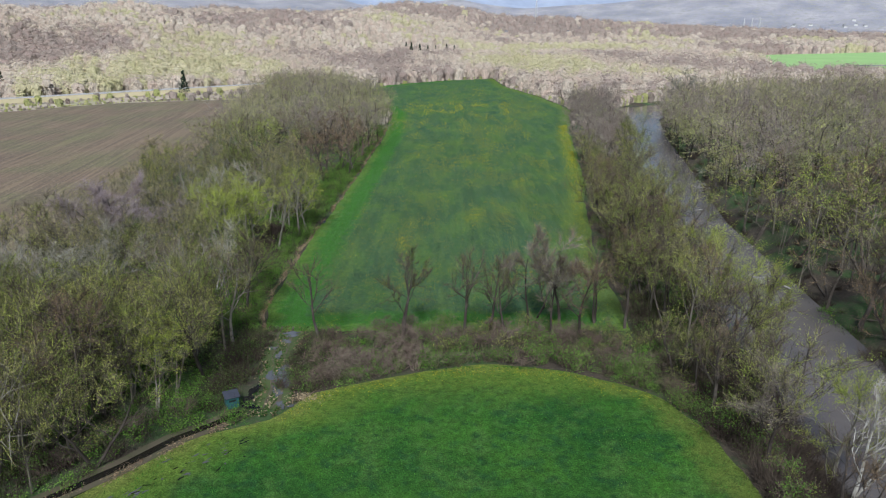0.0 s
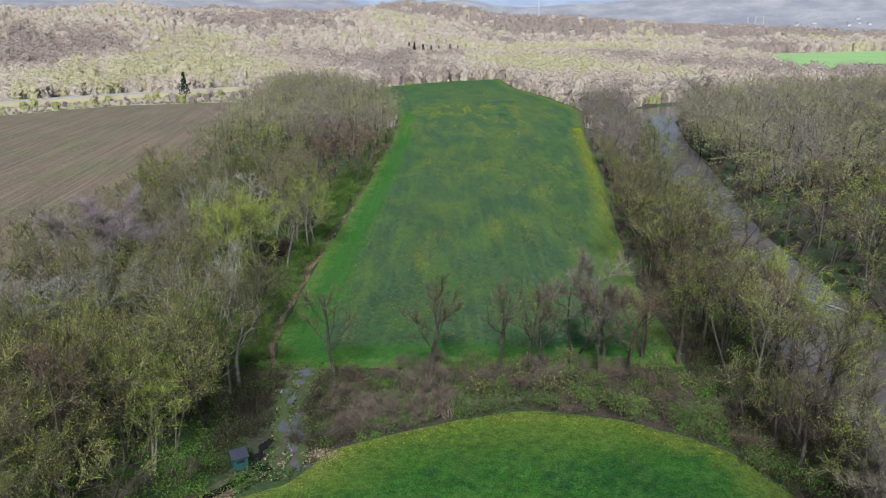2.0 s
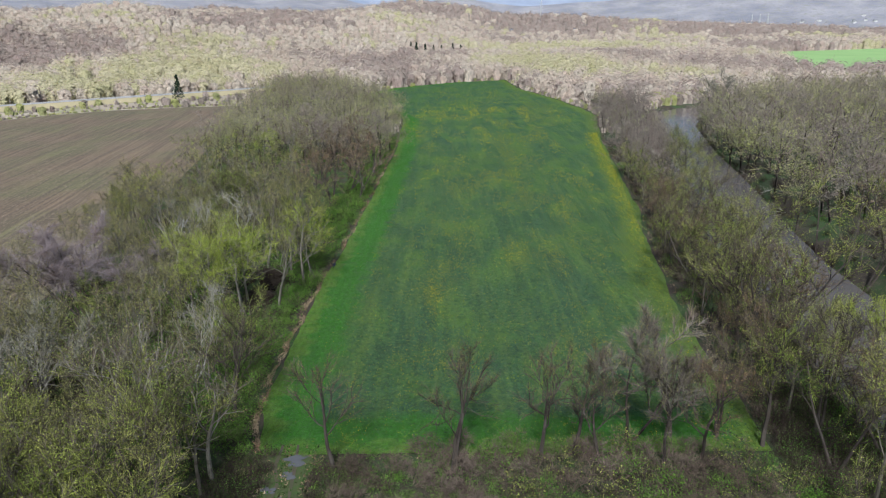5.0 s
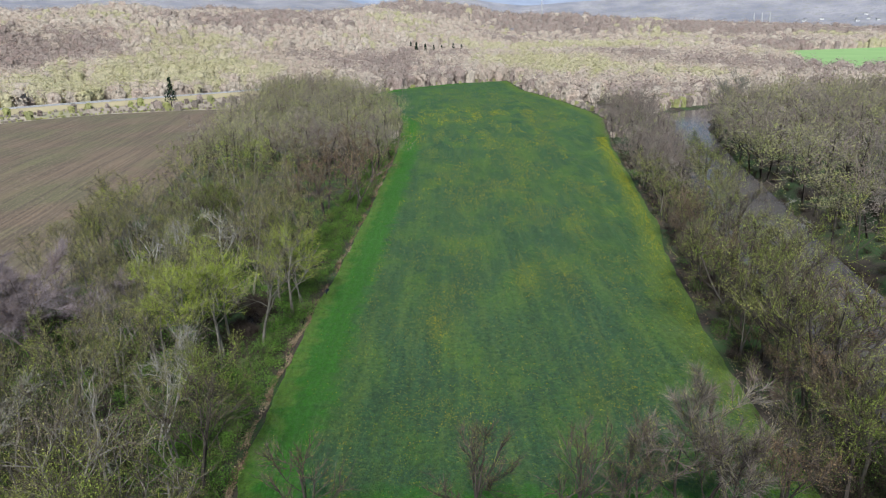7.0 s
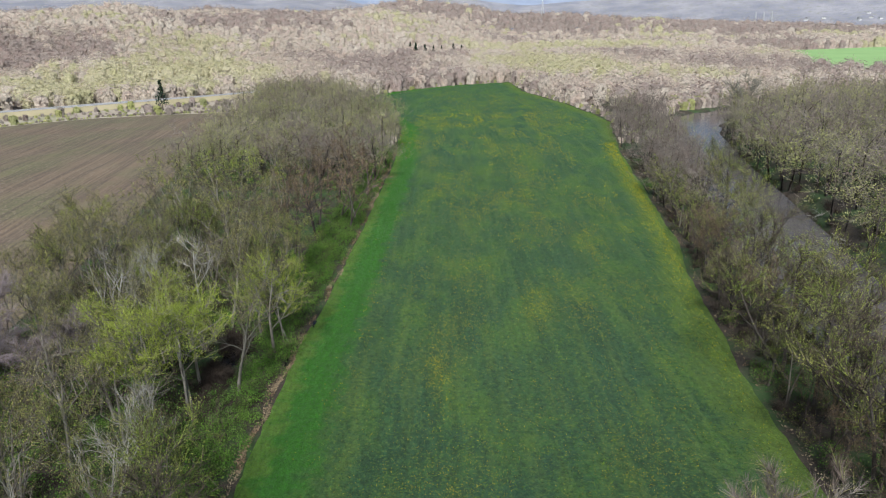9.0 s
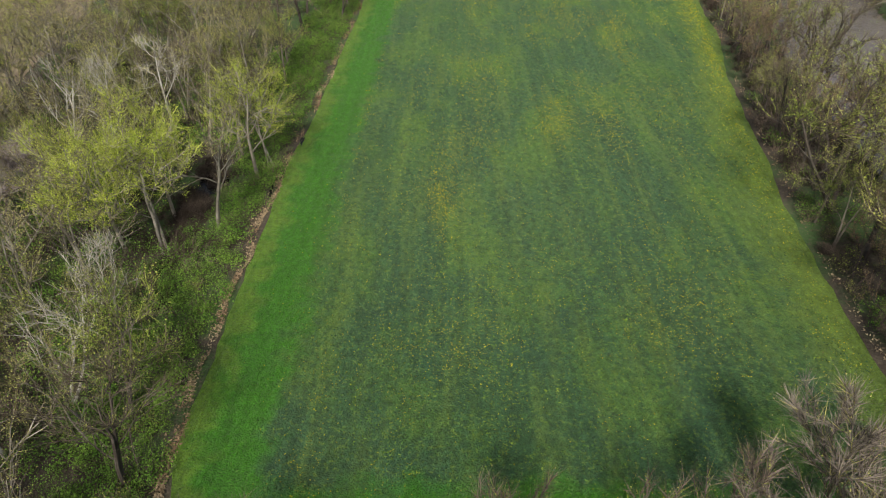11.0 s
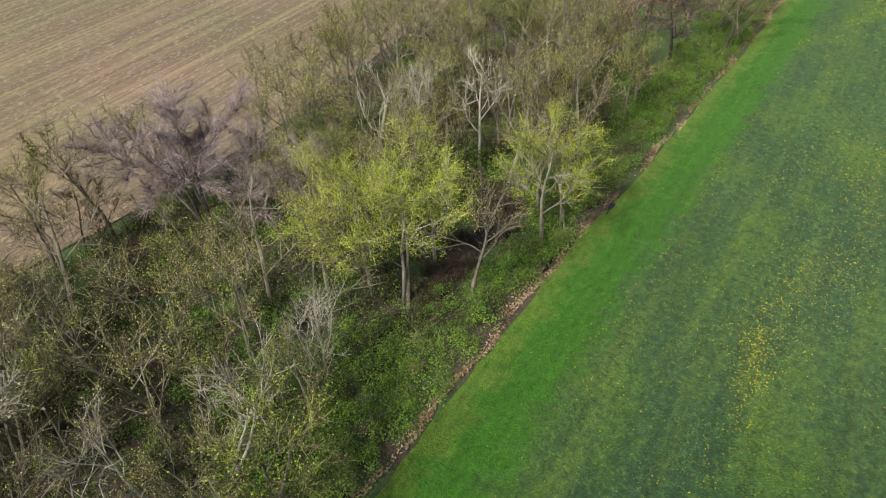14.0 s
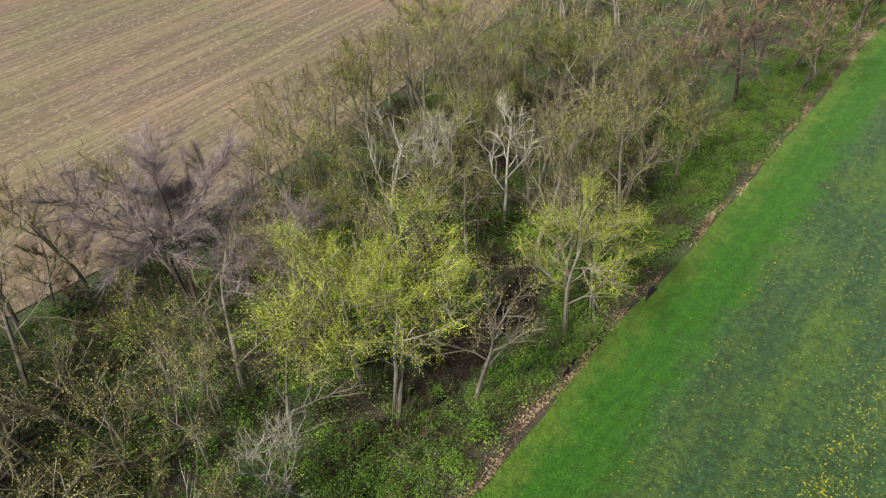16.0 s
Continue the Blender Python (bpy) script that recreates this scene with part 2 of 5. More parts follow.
def crop_mat():
    """A young crop, blue-green, with drill rows, weedy yellow-green patches and lush grass along both edges."""
    m, nodes, links, bsdf = node_mat("crop_field")
    col = mixed(nodes, links, noise_fac(nodes, links, 0.05, 5.0, (1, 0.35, 1)), (0.029, 0.083, 0.044), (0.050, 0.112, 0.036))
    col = mixed(nodes, links, scaled(nodes, links, noise_fac(nodes, links, 0.11, 5.0, (1, 0.45, 1), low=0.48, high=0.62), 0, 0.65), col, (0.082, 0.17, 0.025))
    col = mixed(nodes, links, scaled(nodes, links, noise_fac(nodes, links, 0.45, 5.0, (1, 0.10, 1), low=0.50, high=0.66), 0, 0.38), col, (0.12, 0.19, 0.035))
    col = mixed(nodes, links, scaled(nodes, links, noise_fac(nodes, links, 1.5, 6.0, low=0.5, high=0.62), 0, 0.5), col, (0.0238, 0.0662, 0.0374))
    col = mixed(nodes, links, scaled(nodes, links, noise_fac(nodes, links, 2.6, 6.0, low=0.54, high=0.68), 0, 0.7), col, (0.1296, 0.2088, 0.0324))
    col = mixed(nodes, links, scaled(nodes, links, edge_fac(nodes, links, 0, 6.0, 8.5), 0, 0.92), col, (0.036, 0.155, 0.007))
    col = mixed(nodes, links, scaled(nodes, links, edge_fac(nodes, links, 0, 0.8, 3.0), 0, 0.85), col, (0.108, 0.1944, 0.023))
    col = mixed(nodes, links, scaled(nodes, links, edge_fac(nodes, links, 1, 2.0, 7.0), 0, 0.7), col, (0.1296, 0.1944, 0.0216))
    drill = noise_fac(nodes, links, 1.1, 3.0, (1, 0.03, 1), 0.0, 0.36, 0.64)
    col = valued(nodes, links, col, scaled(nodes, links, drill, 0.90, 1.10))
    clods = noise_fac(nodes, links, 1.7, 5.0, (1, 0.6, 1), 0.0, 0.36, 0.64, 0.7)
    col = valued(nodes, links, col, scaled(nodes, links, clods, 0.72, 1.22))
    fine = noise_fac(nodes, links, 5.0, 6.0, rough=0.7)
    col = valued(nodes, links, col, scaled(nodes, links, fine, 0.72, 1.42))
    links.new(col, bsdf.inputs["Base Color"])
    bsdf.inputs["Roughness"].default_value = 0.9
    bsdf.inputs["Specular IOR Level"].default_value = 0.08
    bsdf.inputs["Sheen Weight"].default_value, bsdf.inputs["Sheen Roughness"].default_value = 0.11, 0.14
    bsdf.inputs["Sheen Tint"].default_value = (0.75, 1.0, 0.62, 1)
    bumped(nodes, links, bsdf, fine, 1.0, 0.2)
    return m


def meadow_mat():
    """Lush grass: deeper green inside, yellower and weedier along the rim."""
    m, nodes, links, bsdf = node_mat("meadow_grass")
    col = mixed(nodes, links, noise_fac(nodes, links, 0.09, 5.0, low=0.38, high=0.62), (0.024, 0.088, 0.014), (0.050, 0.140, 0.017))
    col = mixed(nodes, links, scaled(nodes, links, noise_fac(nodes, links, 0.28, 6.0, low=0.48, high=0.62, rough=0.65), 0, 0.7), col, (0.070, 0.150, 0.030))
    col = mixed(nodes, links, scaled(nodes, links, noise_fac(nodes, links, 0.6, 5.0, low=0.5, high=0.66), 0, 0.8), col, (0.020, 0.070, 0.020))
    col = mixed(nodes, links, scaled(nodes, links, edge_fac(nodes, links, 0, 3.5, 11.0), 0, 0.85), col, (0.12, 0.18, 0.026))
    col = mixed(nodes, links, scaled(nodes, links, edge_fac(nodes, links, 0, 0.5, 3.0), 0, 0.7), col, (0.17, 0.19, 0.045))
    col = mixed(nodes, links, scaled(nodes, links, edge_fac(nodes, links, 1, 1.5, 5.0), 0, 0.85), col, (0.115, 0.155, 0.028))
    blot = noise_fac(nodes, links, 1.3, 6.0, low=0.36, high=0.64, rough=0.7)
    col = valued(nodes, links, col, scaled(nodes, links, blot, 0.70, 1.28))
    fine = noise_fac(nodes, links, 5.5, 6.0, rough=0.7)
    col = valued(nodes, links, col, scaled(nodes, links, fine, 0.55, 1.5))
    links.new(col, bsdf.inputs["Base Color"])
    bsdf.inputs["Roughness"].default_value = 0.9
    bsdf.inputs["Specular IOR Level"].default_value = 0.15
    bumped(nodes, links, bsdf, fine, 0.8, 0.12)
    return m


def stubble_mat():
    """Bare brown soil in rows with pale straw and thin green weeds."""
    m, nodes, links, bsdf = node_mat("stubble_field")
    turn = ROW_TURN
    col = mixed(nodes, links, noise_fac(nodes, links, 0.02, 4.0), (0.19, 0.134, 0.084), (0.235, 0.176, 0.11))
    col = mixed(nodes, links, scaled(nodes, links, noise_fac(nodes, links, 0.035, 5.0, low=0.42, high=0.60), 0, 0.75), col, (0.14, 0.15, 0.06))
    bands = noise_fac(nodes, links, 0.22, 3.0, (1, 0.012, 1), turn, 0.40, 0.62)
    col = mixed(nodes, links, scaled(nodes, links, bands, 0, 0.55), col, (0.108, 0.0828, 0.0576))
    rows = noise_fac(nodes, links, 0.9, 3.0, (1, 0.02, 1), turn, 0.42, 0.58)
    col = mixed(nodes, links, scaled(nodes, links, rows, 0, 0.65), col, (0.09, 0.0648, 0.0475))
    bits = noise_fac(nodes, links, 2.6, 6.0, (1, 0.4, 1), turn, 0.54, 0.66)
    col = mixed(nodes, links, scaled(nodes, links, bits, 0, 0.75), col, (0.29, 0.235, 0.165))
    links.new(col, bsdf.inputs["Base Color"])
    bsdf.inputs["Roughness"].default_value = 0.95
    bumped(nodes, links, bsdf, rows, 0.6, 0.1)
    return m


ROW_TURN = radians(6.5)
WOOD_FLOOR, FAR_HILL, RIDGE, LITTER, CROP, MEADOW, STUBBLE = ground_mat(), hill_mat(), ridge_mat(), litter_mat(), crop_mat(), meadow_mat(), stubble_mat()
ASPHALT = plain_mat("road_asphalt", (0.50, 0.49, 0.475), 0.85)
STEEL = plain_mat("galvanised_steel", (0.55, 0.55, 0.54), 0.5, 0.6)
MUD = plain_mat("wet_mud", (0.0864, 0.0684, 0.0468), 0.7, 0.0, (0.0504, 0.0648, 0.0216), 0.6)
TRACK_MUD = plain_mat("track_grass_and_mud", (0.05, 0.088, 0.017), 0.9, 0.0, (0.075, 0.062, 0.036), 1.6)
DRY_GRASS = plain_mat("dry_grass", (0.42, 0.36, 0.22), 0.95, 0.0, (0.28, 0.25, 0.13), 0.05)
PASTURE = plain_mat("far_pasture", (0.30, 0.47, 0.17), 0.95, 0.0, (0.24, 0.40, 0.13), 0.02)
TEAL = plain_mat("teal_paint", (0.0216, 0.0936, 0.0972), 0.6)
ROOF_DARK = plain_mat("dark_roofing", (0.045, 0.05, 0.07), 0.7)
BLACK = plain_mat("dark_opening", (0.01, 0.01, 0.01), 0.9)
WHITE_WALL = plain_mat("white_siding", (0.75, 0.75, 0.73), 0.7)
GREY_ROOF = plain_mat("grey_shingles", (0.25, 0.25, 0.26), 0.8)


# ---- mesh helpers ----
class Geo:
    """Triangles gathered from arrays into one mesh."""

    def __init__(self):
        self.v, self.t, self.m, self.n = [], [], [], 0

    def add(self, v, t, m=0):
        v, t = np.asarray(v, float).reshape(-1, 3), np.asarray(t, int).reshape(-1, 3)
        self.v.append(v)
        self.t.append(t + self.n)
        self.m.append(np.broadcast_to(np.asarray(m), (len(t),)))
        self.n += len(v)

    def data(self):
        return np.concatenate(self.v), np.concatenate(self.t), np.concatenate(self.m)

    def mesh(self, name, mats, smooth=False):
        return tri_mesh(name, *self.data(), mats, smooth)


def tri_mesh(name, v, t, m, mats, smooth=False):
    me = bpy.data.meshes.new(name)
    me.vertices.add(len(v))
    me.vertices.foreach_set("co", np.ascontiguousarray(v, dtype=np.float32).ravel())
    me.loops.add(3 * len(t))
    me.loops.foreach_set("vertex_index", np.ascontiguousarray(t, dtype=np.int32).ravel())
    me.polygons.add(len(t))
    me.polygons.foreach_set("loop_start", np.arange(0, 3 * len(t), 3, dtype=np.int32))
    me.polygons.foreach_set("material_index", np.ascontiguousarray(m, dtype=np.int32))
    me.polygons.foreach_set("use_smooth", np.full(len(t), smooth))
    for mat in mats:
        me.materials.append(mat)
    me.update(calc_edges=True)
    return me


def part(name, me, parent, label=""):
    ob = new(name, me)
    ob.parent = parent
    return tagged(ob, label)


def unit(a):
    return a / np.maximum(np.linalg.norm(a, axis=-1, keepdims=True), 1e-9)


def tube(geo, pts, radii, sides, m=0):
    """A tapered tube along a line of points."""
    pts, radii = np.asarray(pts, float), np.asarray(radii, float)
    ax = unit(pts[-1] - pts[0])
    u = unit(np.cross(ax, (0.3, 1, 0.2) if abs(ax[2]) > 0.5 else (0, 0, 1)))
    w = np.cross(ax, u)
    a = np.arange(sides) * 2 * math.pi / sides
    ring = np.cos(a)[:, None] * u + np.sin(a)[:, None] * w
    v = (pts[:, None, :] + ring[None] * radii[:, None, None]).reshape(-1, 3)
    k = np.arange(len(pts) - 1)[:, None] * sides
    i, j = np.arange(sides), (np.arange(sides) + 1) % sides
    q = np.stack([k + i, k + j, k + sides + j, k + sides + i], -1).reshape(-1, 4)
    geo.add(v, np.concatenate([q[:, :3], q[:, [0, 2, 3]]]), m)


def slivers(geo, rng, p, d, width, m=0):
    """Twigs: one long thin triangle each, from p along d."""
    side = unit(np.cross(d, rng.normal(size=d.shape))) * (width / 2)
    v = np.stack([p - side, p + side, p + d], 1)
    geo.add(v, np.arange(3 * len(p)).reshape(-1, 3), m)


def leaflets(geo, rng, p, size, m=0):
    """Leaves or bud clusters: one small triangle each, turned at random."""
    s = np.broadcast_to(np.asarray(size, float), (len(p),))[:, None] * rng.uniform(0.6, 1.3, (len(p), 1))
    a = unit(rng.normal(size=(len(p), 3)))
    b = unit(np.cross(a, rng.normal(size=(len(p), 3))))
    v = np.stack([p - b * s * 0.5, p + b * s * 0.5, p + a * s], 1)
    geo.add(v, np.arange(3 * len(p)).reshape(-1, 3), m)


def shell(geo, rng, p, centre, size, m=0, jitter=0.5):
    """Clumps of a far crown: triangles that lie roughly along its outline."""
    s = np.broadcast_to(np.asarray(size, float), (len(p),))[:, None] * rng.uniform(0.6, 1.3, (len(p), 1))
    n = unit(unit(p - centre) + rng.normal(0, jitter, p.shape) + np.array((0, 0, 0.25)))
    b = unit(np.cross(n, rng.normal(size=p.shape)))
    a = np.cross(n, b)
    v = np.stack([p - b * s * 0.5 - a * s * 0.4, p + b * s * 0.5 - a * s * 0.4, p + a * s * 0.6], 1)
    geo.add(v, np.arange(3 * len(p)).reshape(-1, 3), m)


def box(geo, lo, hi, m=0):
    x0, y0, z0 = lo
    x1, y1, z1 = hi
    v = [(x0, y0, z0), (x1, y0, z0), (x1, y1, z0), (x0, y1, z0), (x0, y0, z1), (x1, y0, z1), (x1, y1, z1), (x0, y1, z1)]
    q = [(0, 3, 2, 1), (4, 5, 6, 7), (0, 1, 5, 4), (1, 2, 6, 5), (2, 3, 7, 6), (3, 0, 4, 7)]
    geo.add(v, [t for a, b, c, d in q for t in ((a, b, c), (a, c, d))], m)


# ---- the lie of the land ----
def smooth(e0, e1, x):
    t = np.clip((x - e0) / (e1 - e0), 0, 1)
    return t * t * (3 - 2 * t)


def line_at(table, y):
    a = np.array(table, float)
    return np.interp(y, a[:, 1], a[:, 0])


RIVER_LEFT = [(34, -200), (38, 0), (42.5, 60), (45.5, 100), (49, 140), (53, 190), (62, 230), (72, 270), (85, 340), (98, 400), (112, 425), (150, 447), (230, 470), (400, 490)]
RIVER_RIGHT = [(60, -200), (58, 0), (60, 60), (63, 92), (69.5, 164), (72.5, 185), (80, 220), (87, 255), (94, 290), (110, 360), (125, 392), (160, 415), (240, 435), (400, 450)]
BIG_LEFT = [(-27, 96.5), (-29, 107), (-29.8, 121), (-29.4, 146), (-27.5, 187), (-26.5, 226), (-25, 300), (-27, 380), (-48, 450), (-70, 490), (-41, 552), (-3, 592), (41, 616)]
BIG_RIGHT = [(28, 96.5), (30, 110), (31, 127), (33, 146), (36, 168), (42, 202), (47, 237), (57, 316), (70, 388), (69, 412), (62, 464), (52, 513), (46, 540), (43, 616)]
NEAR_LEFT = [(-140, -60), (-52, 40), (-36, 57), (-28, 67), (-20, 71), (-16, 77), (-10, 80), (-2, 83), (5, 84.6)]
NEAR_RIGHT = [(31, -60), (31, 58), (30, 68), (27, 76), (23, 79.5), (16, 83), (7, 84.6)]
BROWN_RIGHT = [(-110, -60), (-84, 40), (-78, 100), (-77, 160), (-84, 212), (-97, 296), (-112, 380), (-120, 445)]


def segment_distance(x, y, line):
    """Least distance to a line of points."""
    p = np.array(line, float)
    best = np.full(np.shape(x), 1e9)
    for (ax, ay), (bx, by) in zip(p[:-1], p[1:]):
        dx, dy = bx - ax, by - ay
        s = np.clip(((x - ax) * dx + (y - ay) * dy) / (dx * dx + dy * dy), 0, 1)
        best = np.minimum(best, np.hypot(x - ax - s * dx, y - ay - s * dy))
    return best


RIVER_MID = [((a[0] + b[0]) / 2, (a[1] + b[1]) / 2, math.hypot(a[0] - b[0], a[1] - b[1]) / 2) for a, b in zip(RIVER_LEFT, RIVER_RIGHT)]


def river_carve(x, y):
    d = segment_distance(x, y, [(a, b) for a, b, _ in RIVER_MID])
    d = d + 1.2 * np.sin(x * 0.31 + y * 0.17) + 0.9 * np.sin(y * 0.43 - x * 0.2)
    return -3.6 * smooth(17.0, 9.0, d)


def hills(x, y):
    """Wooded hill beyond the road, a lower one behind the woods, and mountains round the valley."""
    q = (x + 225) * -0.53 + (y - 500) * 0.85
    one = 54 * smooth(150, 620, q) * smooth(140, -200, x - 0.12 * (y - 1100)) * smooth(-50, 300, y)
    one *= 1 + 0.10 * np.sin(x * 0.011 + 1.0) + 0.07 * np.sin(x * 0.027 + y * 0.013) - 0.10 * np.exp(-((x + 300) / 90) ** 2)
    two = 46 * np.exp(-((y - 1900) / 330) ** 2) * smooth(-500, 0, x) * smooth(1300, 500, x) * (0.55 + 0.48 * np.exp(-((x - 260) / 190) ** 2))
    far = smooth(2300, 4300, y + 0.25 * np.abs(x)) * (270 + 55 * np.sin(x * 0.0016 + 0.5) + 22 * np.sin(x * 0.0047 + y * 0.002))
    right = 150 * smooth(550, 1500, x - 0.1 * (y - 2400)) * smooth(2050, 3300, y)
    return one + two + far + right


def land(x, y):
    x, y = np.asarray(x, float), np.asarray(y, float)
    return 2.0 * smooth(135, 75, y) + river_carve(x, y) + hills(x, y) + 0.12 * np.sin(x * 0.21) * np.sin(y * 0.17)


def axis(near_lo, near_hi, step, far_lo, far_hi, growth=1.11):
    mid = list(np.arange(near_lo, near_hi + step, step))
    s, a, up = step, near_hi, []
    while a < far_hi:
        s *= growth
        a += min(s, 62)
        up.append(a)
    s, a, down = step, near_lo, []
    while a > far_lo:
        s *= growth
        a -= min(s, 62)
        down.append(a)
    return np.array(down[::-1] + mid + up)


def sheet(name, xs, ys, height, mats, pick=None):
    """A grid over the land."""
    gx, gy = np.meshgrid(xs, ys)
    gz = height(gx, gy)
    v = np.stack([gx, gy, gz], -1).reshape(-1, 3)
    w = len(xs)
    i = (np.arange(len(ys) - 1)[:, None] * w + np.arange(w - 1)).ravel()
    t = np.concatenate([np.stack([i, i + 1, i + w + 1], -1), np.stack([i, i + w + 1, i + w], -1)])
    c = v[t].mean(1)
    m = pick(c[:, 0], c[:, 1]) if pick else 0
    return new(name, tri_mesh(name, v, t, np.broadcast_to(m, (len(t),)), mats, True))


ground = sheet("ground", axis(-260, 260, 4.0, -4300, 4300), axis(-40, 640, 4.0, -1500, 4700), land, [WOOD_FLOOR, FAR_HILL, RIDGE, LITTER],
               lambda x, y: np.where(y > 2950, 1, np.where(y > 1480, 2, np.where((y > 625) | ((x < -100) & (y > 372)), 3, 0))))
tagged(ground, "woodland floor of leaf litter, rising to far wooded hills", "ground", kind="structure")


def field(name, left, right, y0, y1, step, cols, mat, lift, wobble=0.5):
    """A field between two edge lines, lying just above the ground; it carries its distance from both edges."""
    ys = np.arange(y0, y1 + step, step).clip(y0, y1)
    rng = np.random.default_rng(len(name))
    l = line_at(left, ys) + np.convolve(rng.normal(0, wobble, len(ys) + 4), np.ones(5) / 5, "valid")
    r = line_at(right, ys) + np.convolve(rng.normal(0, wobble, len(ys) + 4), np.ones(5) / 5, "valid")
    u = np.linspace(0, 1, cols)
    gx = l[:, None] + (r - l)[:, None] * u
    gy = np.broadcast_to(ys[:, None], gx.shape)
    v = np.stack([gx, gy, 2.0 * smooth(135, 75, gy) + lift + 0.0 * gx], -1).reshape(-1, 3)
    v[:, 2] = np.maximum(v[:, 2], 0) + 0.10 * np.sin(v[:, 0] * 0.21) * np.sin(v[:, 1] * 0.17)
    i = (np.arange(len(ys) - 1)[:, None] * cols + np.arange(cols - 1)).ravel()
    t = np.concatenate([np.stack([i, i + 1, i + cols + 1], -1), np.stack([i, i + cols + 1, i + cols], -1)])
    me = tri_mesh(name, v, t, np.zeros(len(t)), [mat], True)
    from_left, from_right = (gx - l[:, None]).ravel(), (r[:, None] - gx).ravel()
    if "near" in name:
        inner = np.minimum(from_left, (84.6 - gy).ravel())
        from_left = inner
    elif "big" in name:
        from_left = np.minimum(from_left, (gy - y0).ravel() * 0.9)
    uv = me.uv_layers.new(name="edges")
    idx = t.ravel()
    uv.data.foreach_set("uv", np.stack([from_left[idx], from_right[idx]], -1).astype(np.float32).ravel())
    return new(name, me)


tagged(field("field_big", BIG_LEFT, BIG_RIGHT, 96.5, 616, 2.0, 60, CROP, 0.16), "blue-green young crop with yellow weed patches and lush margins", "field", kind="structure")
tagged(field("field_near", NEAR_LEFT, NEAR_RIGHT, -60, 84.6, 1.2, 60, MEADOW, 0.16), "lush green meadow with a yellower rounded rim", "field", kind="structure")
BROWN_LEFT = [(-330, -60), (-330, 300), (-300, 330), (-239, 379), (-215, 408), (-190, 428), (-150, 441), (-122, 445)]
tagged(field("field_brown", BROWN_LEFT, BROWN_RIGHT, -60, 445, 4.0, 60, STUBBLE, 0.16), "brown harvested stubble field in rows", "field", kind="structure")


def ribbon(name, left, right, z, mat, label, category, steps=6):
    """A flat strip between two lines of equally many points."""
    a, b = np.array(left, float), np.array(right, float)
    k = np.linspace(0, len(a) - 1, (len(a) - 1) * steps + 1)
    n = np.arange(len(a))
    l = np.stack([np.interp(k, n, a[:, 0]), np.interp(k, n, a[:, 1])], -1)
    r = np.stack([np.interp(k, n, b[:, 0]), np.interp(k, n, b[:, 1])], -1)
    w = 5
    p = l[:, None] + (r - l)[:, None] * np.linspace(0, 1, w)[None, :, None]
    h = z(p[..., 0], p[..., 1]) if callable(z) else np.full(p.shape[:2], z)
    v = np.concatenate([p, h[..., None]], -1).reshape(-1, 3)
    i = (np.arange(len(k) - 1)[:, None] * w + np.arange(w - 1)).ravel()
    t = np.concatenate([np.stack([i, i + 1, i + w + 1], -1), np.stack([i, i + w + 1, i + w], -1)])
    return tagged(new(name, tri_mesh(name, v, t, np.zeros(len(t)), [mat], True)), label, category, kind="structure")


def widened(left, right, by):
    out = []
    for a, b in zip(left, right):
        d = Vector((b[0] - a[0], b[1] - a[1])).normalized() * by
        out.append(((a[0] - d.x, a[1] - d.y), (b[0] + d.x, b[1] + d.y)))
    return [o[0] for o in out], [o[1] for o in out]


ribbon("water_river", *widened(RIVER_LEFT, RIVER_RIGHT, 1.5), -1.3, RIVER, "murky brown-grey river between wooded banks", "river")


# ---- trees ----
def bent(rng, p, d, length, n, curl, up):
    pts, d = [np.array(p, float)], unit(np.array(d, float))
    for _ in range(n):
        d = unit(d + rng.normal(0, curl, 3) + np.array((0, 0, up)))
        pts.append(pts[-1] + d * length / n)
    return np.array(pts)


def along(pts, f):
    k = f * (len(pts) - 1)
    i = min(int(k), len(pts) - 2)
    return pts[i] + (pts[i + 1] - pts[i]) * (k - i), unit(pts[i + 1] - pts[i])


